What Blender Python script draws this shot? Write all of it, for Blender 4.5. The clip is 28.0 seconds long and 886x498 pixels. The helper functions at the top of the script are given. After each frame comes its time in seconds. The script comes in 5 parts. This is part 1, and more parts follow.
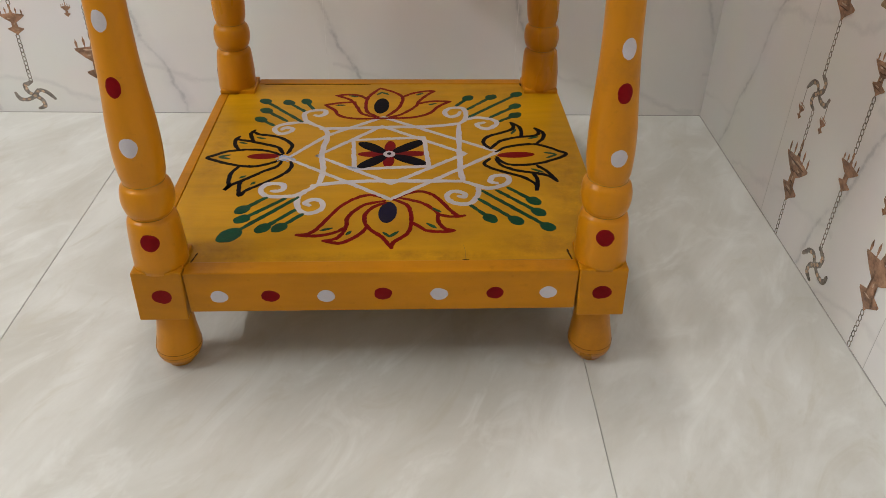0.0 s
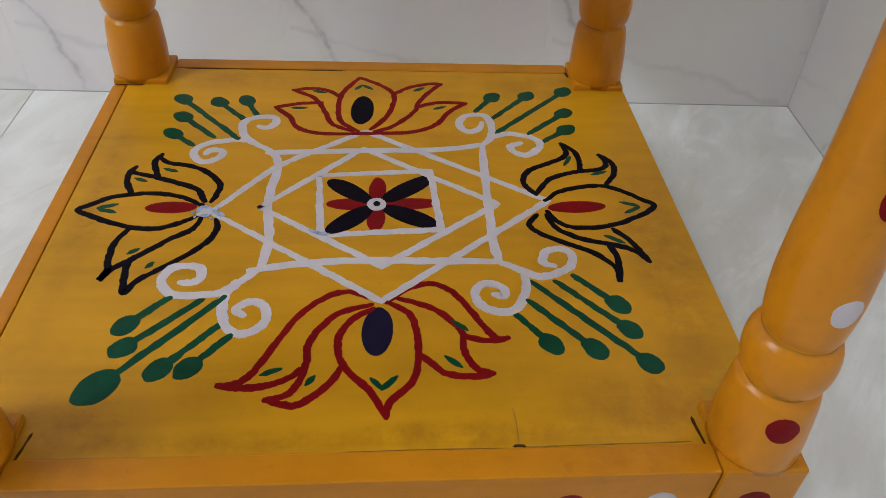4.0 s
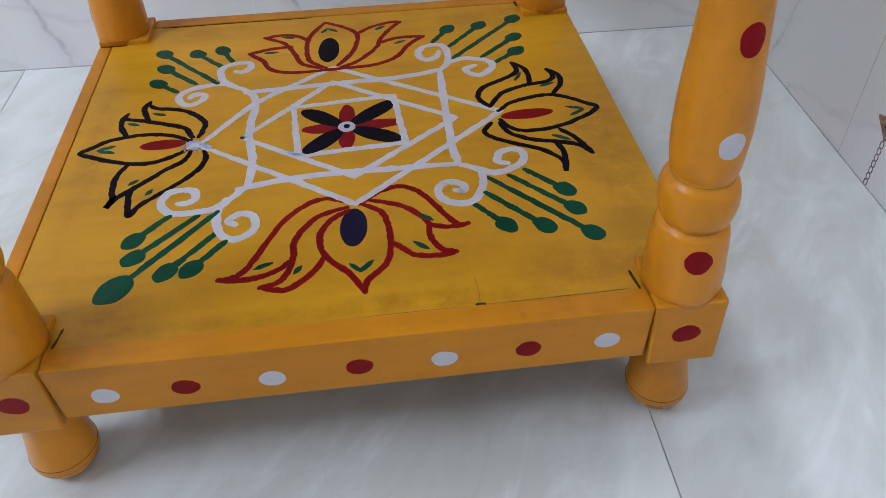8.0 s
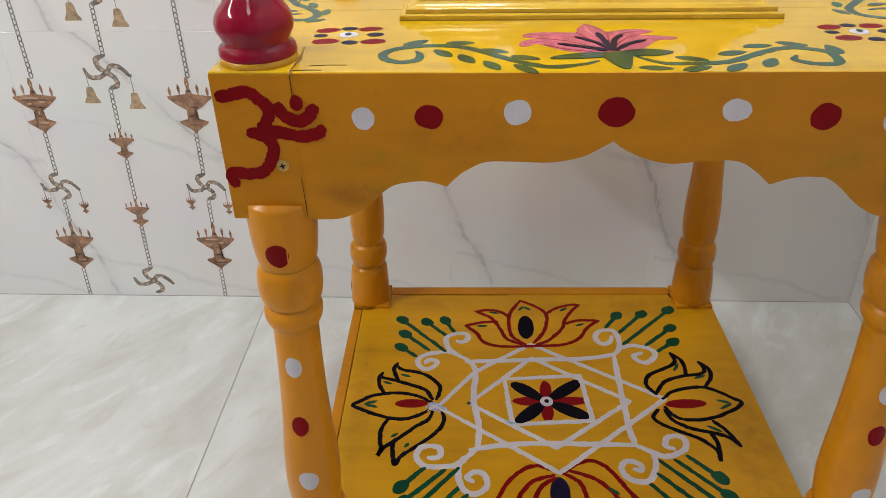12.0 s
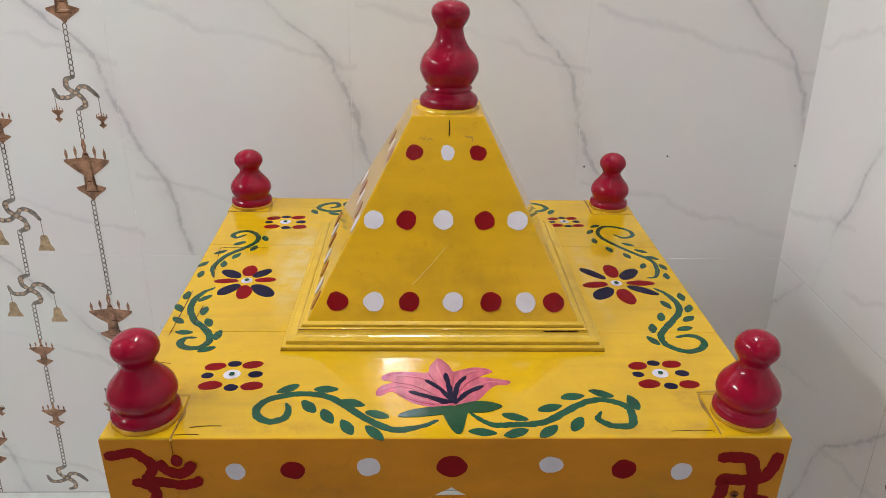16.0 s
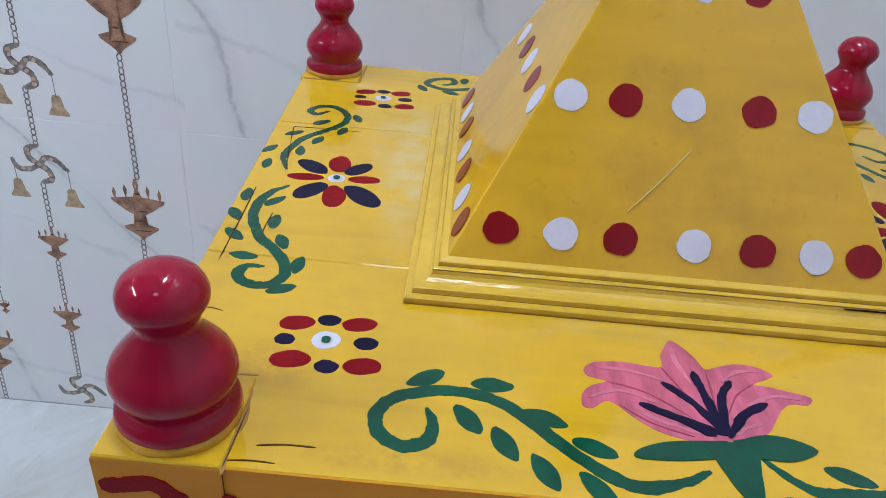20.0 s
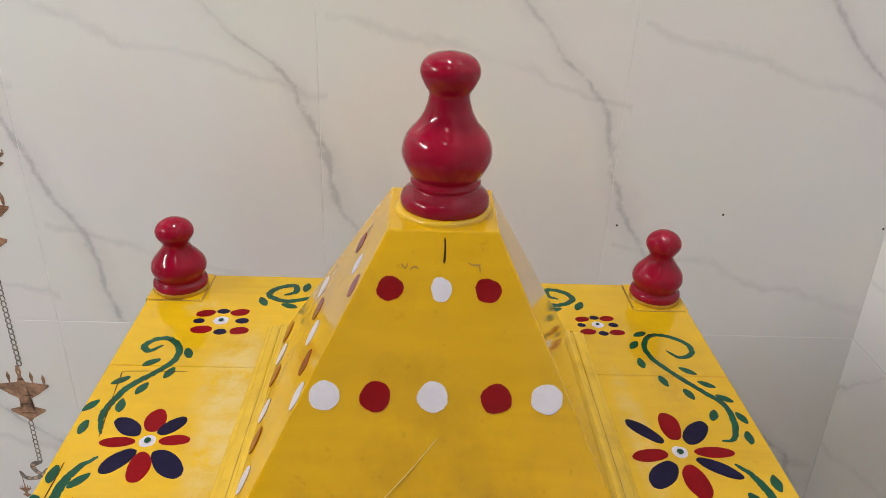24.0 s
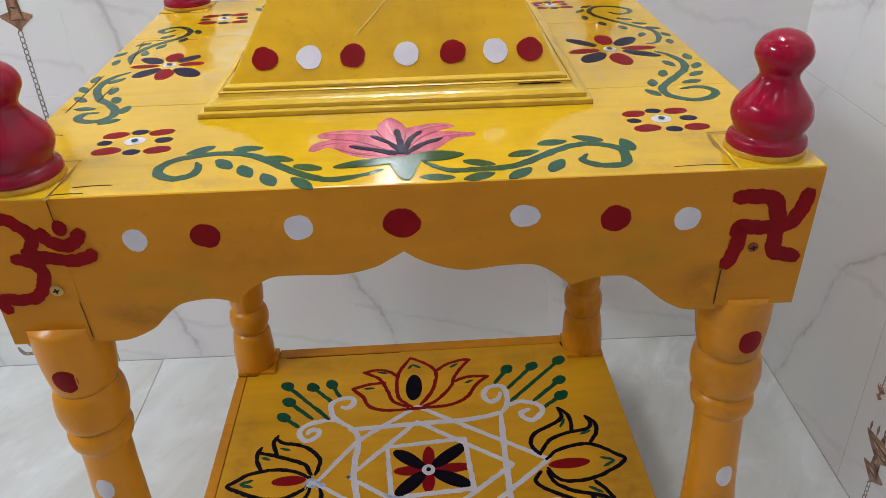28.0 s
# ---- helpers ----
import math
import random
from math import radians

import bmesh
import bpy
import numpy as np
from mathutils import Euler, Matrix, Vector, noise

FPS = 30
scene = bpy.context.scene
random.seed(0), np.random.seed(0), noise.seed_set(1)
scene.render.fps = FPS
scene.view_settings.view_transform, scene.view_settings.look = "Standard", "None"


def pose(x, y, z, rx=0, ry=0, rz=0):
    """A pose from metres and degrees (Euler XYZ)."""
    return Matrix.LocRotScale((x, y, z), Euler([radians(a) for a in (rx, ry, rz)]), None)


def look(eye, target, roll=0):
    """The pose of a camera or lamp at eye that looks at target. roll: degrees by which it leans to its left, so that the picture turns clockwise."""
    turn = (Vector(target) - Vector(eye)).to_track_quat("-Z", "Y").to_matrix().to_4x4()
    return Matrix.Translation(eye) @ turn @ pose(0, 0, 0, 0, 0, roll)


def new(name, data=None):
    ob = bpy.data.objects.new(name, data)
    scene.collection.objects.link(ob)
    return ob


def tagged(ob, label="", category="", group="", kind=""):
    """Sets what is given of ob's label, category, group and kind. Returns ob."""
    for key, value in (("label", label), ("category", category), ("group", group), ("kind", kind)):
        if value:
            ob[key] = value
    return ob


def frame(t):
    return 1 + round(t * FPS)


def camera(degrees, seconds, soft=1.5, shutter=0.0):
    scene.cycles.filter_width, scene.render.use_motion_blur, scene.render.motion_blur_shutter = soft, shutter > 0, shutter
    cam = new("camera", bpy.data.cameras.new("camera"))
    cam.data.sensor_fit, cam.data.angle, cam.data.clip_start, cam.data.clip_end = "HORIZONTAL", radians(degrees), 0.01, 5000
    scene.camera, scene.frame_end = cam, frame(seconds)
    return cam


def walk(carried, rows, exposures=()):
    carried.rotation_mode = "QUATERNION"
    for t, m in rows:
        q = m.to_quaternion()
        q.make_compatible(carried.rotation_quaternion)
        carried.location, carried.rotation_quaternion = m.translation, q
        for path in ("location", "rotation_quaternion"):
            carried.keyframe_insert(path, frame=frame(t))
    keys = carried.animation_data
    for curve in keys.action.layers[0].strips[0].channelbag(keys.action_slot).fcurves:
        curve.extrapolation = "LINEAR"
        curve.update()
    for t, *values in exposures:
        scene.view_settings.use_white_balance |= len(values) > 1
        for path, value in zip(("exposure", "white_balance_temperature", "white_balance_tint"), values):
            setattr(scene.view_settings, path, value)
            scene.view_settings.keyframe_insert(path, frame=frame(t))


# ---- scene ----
cam = camera(62.2, 28.0, soft=0.3)
PATH = [
    (0, (0.028, -0.738, 0.509), (0.102, 0.867, -0.681), 1.1),
    (0.5, (0.02, -0.736, 0.5), (0.074, 0.848, -0.719), 0.7),
    (1, (0.019, -0.737, 0.497), (0.069, 0.841, -0.731), 0.8),
    (1.5, (0.02, -0.736, 0.496), (0.058, 0.835, -0.741), -0.1),
    (2, (0.004, -0.726, 0.504), (0.042, 0.863, -0.71), 2.0),
    (2.5, (0.012, -0.627, 0.504), (0.078, 0.91, -0.773), -0.0),
    (3, (0.009, -0.513, 0.464), (0.105, 0.972, -0.873), 1.2),
    (3.5, (0.008, -0.452, 0.442), (0.14, 1.029, -0.895), 2.9),
    (5.5, (-0.019, -0.359, 0.388), (0.157, 1.082, -0.988), 4.9),
    (6, (-0.027, -0.367, 0.384), (0.142, 1.09, -0.975), 5.0),
    (6.5, (-0.036, -0.407, 0.396), (0.103, 1.04, -0.978), 3.7),
    (7, (-0.05, -0.432, 0.37), (0.028, 0.945, -1.078), 0.6),
    (7.5, (0.004, -0.444, 0.381), (0.194, 0.924, -1.064), 1.6),
    (8, (0.02, -0.494, 0.431), (0.175, 0.936, -0.958), -1.2),
    (8.5, (0.043, -0.524, 0.491), (0.23, 0.984, -0.809), -0.8),
    (9, (0.055, -0.548, 0.55), (0.243, 1.028, -0.668), -1.2),
    (9.5, (0.034, -0.567, 0.603), (0.189, 1.07, -0.535), -1.6),
    (10, (0.005, -0.571, 0.638), (0.137, 1.117, -0.427), -0.6),
    (10.5, (-0.033, -0.57, 0.632), (0.014, 1.108, -0.455), -0.9),
    (11, (-0.064, -0.571, 0.626), (-0.084, 1.098, -0.476), -1.6),
    (11.5, (-0.076, -0.568, 0.622), (-0.109, 1.091, -0.493), -1.5),
    (12, (-0.087, -0.572, 0.644), (-0.144, 1.121, -0.42), -1.1),
    (12.5, (-0.081, -0.58, 0.671), (-0.14, 1.145, -0.338), -1.7),
    (13, (-0.06, -0.583, 0.697), (-0.086, 1.159, -0.284), -1.9),
    (13.5, (-0.058, -0.589, 0.735), (-0.064, 1.198, -0.163), -0.9),
    (15.5, (-0.045, -0.598, 0.807), (0.032, 1.243, 0.028), 0.4),
    (16, (-0.032, -0.566, 0.811), (0.056, 1.255, -0.011), 1.1),
    (16.5, (-0.032, -0.526, 0.803), (0.07, 1.279, -0.053), 1.9),
    (17, (-0.026, -0.478, 0.785), (0.091, 1.304, -0.116), 2.1),
    (17.5, (-0.018, -0.444, 0.779), (0.132, 1.337, -0.118), 2.7),
    (18, (-0.014, -0.421, 0.77), (0.13, 1.347, -0.153), 2.7),
    (18.5, (-0.028, -0.392, 0.735), (0.096, 1.345, -0.247), 3.0),
    (19, (-0.028, -0.367, 0.692), (0.103, 1.329, -0.36), 3.4),
    (19.5, (-0.07, -0.368, 0.691), (0.014, 1.332, -0.36), 4.6),
    (20, (-0.115, -0.363, 0.709), (-0.096, 1.342, -0.336), 5.1),
    (20.5, (-0.153, -0.35, 0.723), (-0.152, 1.401, -0.244), 6.3),
    (22.5, (-0.148, -0.228, 0.754), (-0.182, 1.539, -0.183), 3.5),
    (23, (-0.104, -0.248, 0.849), (-0.084, 1.563, -0.001), 4.6),
    (23.5, (-0.05, -0.298, 0.866), (0.022, 1.522, 0.04), 3.4),
    (24, (-0.021, -0.335, 0.829), (0.078, 1.448, -0.071), 2.5),
    (24.5, (-0.034, -0.378, 0.801), (0.014, 1.37, -0.169), 1.7),
    (25, (-0.021, -0.395, 0.779), (0.058, 1.327, -0.236), 1.5),
    (25.5, (-0.021, -0.412, 0.754), (0.069, 1.28, -0.308), 2.2),
    (26, (-0.029, -0.447, 0.751), (0.023, 1.262, -0.287), -0.7),
    (26.5, (-0.015, -0.521, 0.765), (0.004, 1.259, -0.147), -2.4),
    (27, (0.003, -0.542, 0.775), (0.033, 1.253, -0.105), -2.7),
    (27.5, (-0.002, -0.543, 0.729), (0.017, 1.218, -0.22), -2.7),
    (28, (0.003, -0.528, 0.678), (0.062, 1.181, -0.359), -1.9),
]
walk(cam, [(t, look(eye, target, roll)) for t, eye, target, roll in PATH],
     [(0, 0.08, 6450, 10), (3, 0.13, 6350, 10), (5.5, 0.30, 4840, 10), (6.2, 0.29, 4860, 10), (7, 0.19, 5100, 10), (8, 0.32, 5200, 10), (9.2, 0.35, 5750, 10), (10, 0.26, 5950, 10), (11, 0.18, 6100, 10), (13, 0.00, 6100, 10), (16, -0.17, 6050, 10),
      (17, -0.21, 6000, 10), (18.2, -0.21, 6000, 10), (19, -0.28, 4600, 10), (20, -0.20, 5050, 10), (20.6, -0.20, 5250, 10), (22.5, -0.10, 6000, 10), (24, -0.13, 6200, 10), (25.2, -0.20, 6100, 10), (26, -0.22, 5150, 10), (26.6, -0.20, 5950, 10),
      (27, -0.14, 6100, 10), (28, 0.02, 5700, 10)])

# ---- world and lamps ----
world = bpy.data.worlds.new("world")
scene.world = world
world.use_nodes = True
world.node_tree.nodes["Background"].inputs[0].default_value = (0.9, 0.95, 1.0, 1)
world.node_tree.nodes["Background"].inputs[1].default_value = 0.015


def area_lamp(name, eye, target, size_x, size_y, watts, colour):
    data = bpy.data.lights.new(name, "AREA")
    data.shape, data.size, data.size_y, data.energy, data.color = "RECTANGLE", size_x, size_y, watts, colour
    ob = new(name, data)
    ob.matrix_world = look(eye, target)
    return ob


area_lamp("ceiling_lamp", (-0.28, -1.30, 2.60), (-0.28, -1.30, 0), 0.30, 0.30, 1.4, (1.0, 0.965, 0.93))
area_lamp("batten_lamp", (-0.10, 0.12, 2.615), (-0.10, 0.12, 0), 0.12, 0.36, 18.4, (1.0, 0.955, 0.90))
# fill from the left, added to brighten walls and left faces
area_lamp("left_fill_lamp", (-1.535, -0.28, 1.55), (0.2, 0.0, 0.3), 1.10, 0.06, 24.5, (1.0, 0.98, 0.96))
# weak frontal fill, set in an opening made up for it
area_lamp("front_fill_lamp", (-0.95, -2.22, 1.02), (-0.95, 0, 1.02), 0.85, 2.0, 0.4, (0.95, 0.98, 1.0))


# ---- materials ----
def material(name, colour, rough=0.5, metal=0.0, vary=0.12, scale=6.0, fine=90.0, stretch=(1, 1, 1), bump=0.05,
             coat=0.0, stain=None, stain_amount=0.0, stain_scale=5.0, spec=0.5, fleck=0.0, rubs=()):
    m = bpy.data.materials.new(name)
    m.use_nodes = True
    n, l = m.node_tree.nodes, m.node_tree.links
    b = n["Principled BSDF"]
    co = n.new("ShaderNodeTexCoord")
    mp = n.new("ShaderNodeMapping")
    mp.inputs["Scale"].default_value = stretch
    l.new(co.outputs["Object"], mp.inputs[0])
    big, small = n.new("ShaderNodeTexNoise"), n.new("ShaderNodeTexNoise")
    for tex, s, d in ((big, scale, 4), (small, fine, 5)):
        tex.inputs["Scale"].default_value, tex.inputs["Detail"].default_value = s, d
        l.new(mp.outputs[0], tex.inputs["Vector"])
    add = n.new("ShaderNodeMath")
    add.operation = "MULTIPLY_ADD"
    add.inputs[1].default_value = 0.45
    l.new(small.outputs["Fac"], add.inputs[0])
    l.new(big.outputs["Fac"], add.inputs[2])
    ramp = n.new("ShaderNodeMapRange")
    ramp.inputs[1].default_value, ramp.inputs[2].default_value = 0.45, 1.0
    ramp.inputs[3].default_value, ramp.inputs[4].default_value = 1 - vary, 1 + vary
    l.new(add.outputs[0], ramp.inputs[0])
    mix = n.new("ShaderNodeVectorMath")
    mix.operation = "SCALE"
    mix.inputs[0].default_value = colour
    l.new(ramp.outputs[0], mix.inputs["Scale"])
    out = mix.outputs[0]
    if stain:
        st = n.new("ShaderNodeTexNoise")
        st.inputs["Scale"].default_value, st.inputs["Detail"].default_value = stain_scale, 6
        st.inputs["Roughness"].default_value = 0.65
        l.new(co.outputs["Object"], st.inputs["Vector"])
        sr = n.new("ShaderNodeMapRange")
        sr.inputs[1].default_value, sr.inputs[2].default_value = 0.54, 0.74
        sr.inputs[3].default_value, sr.inputs[4].default_value = 0.0, stain_amount
        l.new(st.outputs["Fac"], sr.inputs[0])
        sm = n.new("ShaderNodeMix")
        sm.data_type = "RGBA"
        sm.inputs[7].default_value = (*stain, 1)
        l.new(sr.outputs[0], sm.inputs[0])
        l.new(out, sm.inputs[6])
        out = sm.outputs[2]
    if fleck:
        for size, low, high, squash in ((160, 0.66, 0.74, (1, 1, 1)), (26, 0.60, 0.80, (0.12, 2.2, 1.5))):
            fm, ft, fr, fx = n.new("ShaderNodeMapping"), n.new("ShaderNodeTexNoise"), n.new("ShaderNodeMapRange"), n.new("ShaderNodeMix")
            fm.inputs["Scale"].default_value = squash
            ft.inputs["Scale"].default_value, ft.inputs["Detail"].default_value = size, 3
            fr.inputs[1].default_value, fr.inputs[2].default_value, fr.inputs[4].default_value = low, high, fleck * (0.45 if size > 100 else 1.0)
            fx.data_type = "RGBA"
            fx.inputs[7].default_value = (*[c * 0.35 for c in colour], 1)
            l.new(co.outputs["Object"], fm.inputs[0])
            l.new(fm.outputs[0], ft.inputs["Vector"])
            l.new(ft.outputs["Fac"], fr.inputs[0])
            l.new(fr.outputs[0], fx.inputs[0])
            l.new(out, fx.inputs[6])
            out = fx.outputs[2]
    for mid, half, tone, amount in rubs:
        # a feathered rub of dirt or thin paint, broken up by grain
        sub, div, sq = n.new("ShaderNodeVectorMath"), n.new("ShaderNodeVectorMath"), n.new("ShaderNodeVectorMath")
        sub.operation, div.operation, sq.operation = "SUBTRACT", "DIVIDE", "LENGTH"
        sub.inputs[1].default_value, div.inputs[1].default_value = mid, half
        l.new(co.outputs["Object"], sub.inputs[0])
        l.new(sub.outputs[0], div.inputs[0])
        l.new(div.outputs[0], sq.inputs[0])
        grain, fade, mul, fx = n.new("ShaderNodeTexNoise"), n.new("ShaderNodeMapRange"), n.new("ShaderNodeMath"), n.new("ShaderNodeMix")
        grain.inputs["Scale"].default_value, grain.inputs["Detail"].default_value, grain.inputs["Roughness"].default_value = 40, 8, 0.72
        l.new(co.outputs["Object"], grain.inputs["Vector"])
        cut = n.new("ShaderNodeMapRange")
        cut.inputs[1].default_value, cut.inputs[2].default_value = 0.38, 0.60
        l.new(grain.outputs["Fac"], cut.inputs[0])
        fade.interpolation_type = "SMOOTHSTEP"
        fade.inputs[1].default_value, fade.inputs[2].default_value, fade.inputs[3].default_value, fade.inputs[4].default_value = 0.25, 1.0, amount, 0.0
        l.new(sq.outputs["Value"], fade.inputs[0])
        mul.operation = "MULTIPLY"
        l.new(cut.outputs[0], mul.inputs[0])
        l.new(fade.outputs[0], mul.inputs[1])
        fx.data_type = "RGBA"
        fx.inputs[7].default_value = (*tone, 1)
        l.new(mul.outputs[0], fx.inputs[0])
        l.new(out, fx.inputs[6])
        out = fx.outputs[2]
    b.inputs["Specular IOR Level"].default_value = spec
    l.new(out, b.inputs["Base Color"])
    rr = n.new("ShaderNodeMapRange")
    rr.inputs[3].default_value, rr.inputs[4].default_value = rough * 0.8, min(1, rough * 1.25)
    l.new(big.outputs["Fac"], rr.inputs[0])
    l.new(rr.outputs[0], b.inputs["Roughness"])
    b.inputs["Metallic"].default_value = metal
    b.inputs["Coat Weight"].default_value, b.inputs["Coat Roughness"].default_value = coat, 0.12
    bp = n.new("ShaderNodeBump")
    bp.inputs["Strength"].default_value, bp.inputs["Distance"].default_value = bump, 0.002
    l.new(small.outputs["Fac"], bp.inputs["Height"])
    l.new(bp.outputs[0], b.inputs["Normal"])
    return m


def marble(name, axis, base=(0.87, 0.86, 0.85), vein=(0.57, 0.57, 0.58)):
    """White glazed wall tile whose printed vein repeats from tile to tile."""
    m = bpy.data.materials.new(name)
    m.use_nodes = True
    n, l = m.node_tree.nodes, m.node_tree.links
    b = n["Principled BSDF"]
    co, sep = n.new("ShaderNodeTexCoord"), n.new("ShaderNodeSeparateXYZ")
    wob = n.new("ShaderNodeTexNoise")
    wob.inputs["Scale"].default_value, wob.inputs["Detail"].default_value, wob.inputs["Roughness"].default_value = 13, 8, 0.62
    l.new(co.outputs["Object"], wob.inputs["Vector"])
    l.new(co.outputs["Object"], sep.inputs[0])

    def op(kind, a, b2=0.0, c=0.0):
        q = n.new("ShaderNodeMath")
        q.operation = kind
        for k, v in enumerate((a, b2, c)):
            if isinstance(v, (int, float)):
                q.inputs[k].default_value = v
            else:
                l.new(v, q.inputs[k])
        return q.outputs[0]

    side, up = sep.outputs[axis], sep.outputs[2]
    row = op("FLOORED_MODULO", op("SUBTRACT", up, 0.39), 0.44)
    shift = n.new("ShaderNodeFloatCurve")
    curve = shift.mapping.curves[0]
    curve.points[0].location, curve.points[1].location = (0, 0.90), (1, 0.01)
    for px, py in ((0.16, 0.833), (0.257, 0.783), (0.327, 0.717), (0.41, 0.677), (0.525, 0.623), (0.60, 0.583), (0.693, 0.427), (0.743, 0.357), (0.83, 0.263), (0.907, 0.14)):
        curve.points.new(px, py)
    shift.mapping.update()
    l.new(op("DIVIDE", row, 0.44), shift.inputs["Value"])
    g = op("MULTIPLY_ADD", shift.outputs[0], 0.30, -0.308)
    w = op("MULTIPLY_ADD", wob.outputs["Fac"], 0.044, -0.022)
    d = op("SUBTRACT", op("ADD", side, w), g)
    d = op("ABSOLUTE", op("SUBTRACT", op("FLOORED_MODULO", op("ADD", d, 0.14375), 0.2875), 0.14375))
    core = op("SUBTRACT", 1.0, op("SMOOTH_MIN", op("DIVIDE", d, 0.0045), 1.0, 0.3))
    haze = op("MULTIPLY", op("SUBTRACT", 1.0, op("MINIMUM", op("DIVIDE", d, 0.022), 1.0)), 0.30)
    patch = n.new("ShaderNodeTexNoise")
    patch.inputs["Scale"].default_value, patch.inputs["Detail"].default_value = 9, 3
    l.new(co.outputs["Object"], patch.inputs["Vector"])
    gate = n.new("ShaderNodeMapRange")
    gate.inputs[1].default_value, gate.inputs[2].default_value = 0.30, 0.52
    l.new(patch.outputs["Fac"], gate.inputs[0])
    fray = n.new("ShaderNodeTexNoise")
    fray.inputs["Scale"].default_value, fray.inputs["Detail"].default_value, fray.inputs["Roughness"].default_value = 55, 7, 0.75
    l.new(co.outputs["Object"], fray.inputs["Vector"])
    torn = op("MAXIMUM", op("MULTIPLY_ADD", fray.outputs["Fac"], 3.4, -1.05), 0.0)
    first = op("MULTIPLY", op("ADD", op("MULTIPLY", core, op("MULTIPLY", torn, 0.95)), op("MULTIPLY", haze, op("MULTIPLY_ADD", torn, 0.6, 0.5))), gate.outputs[0])
    d2 = op("ADD", op("ADD", row, op("MULTIPLY", w, 1.3)), op("MULTIPLY", op("FLOORED_MODULO", op("ADD", side, 0.1025), 0.2875), 0.26))
    d2 = op("ABSOLUTE", op("SUBTRACT", op("FLOORED_MODULO", d2, 0.22), 0.11))
    thin = op("MULTIPLY", op("SUBTRACT", 1.0, op("MINIMUM", op("DIVIDE", d2, 0.006), 1.0)), op("MULTIPLY", gate.outputs[0], 0.30))
    total = op("MINIMUM", op("ADD", first, thin), 0.9)
    mix = n.new("ShaderNodeMix")
    mix.data_type = "RGBA"
    mix.inputs[6].default_value, mix.inputs[7].default_value = (*base, 1), (*vein, 1)
    l.new(total, mix.inputs[0])
    tint = n.new("ShaderNodeMix")
    tint.data_type, tint.blend_type = "RGBA", "MULTIPLY"
    tint.inputs[0].default_value = 0.10
    l.new(mix.outputs[2], tint.inputs[6])
    l.new(patch.outputs["Color"], tint.inputs[7])
    l.new(tint.outputs[2], b.inputs["Base Color"])
    b.inputs["Roughness"].default_value = 0.30
    b.inputs["Specular IOR Level"].default_value = 0.35
    return m


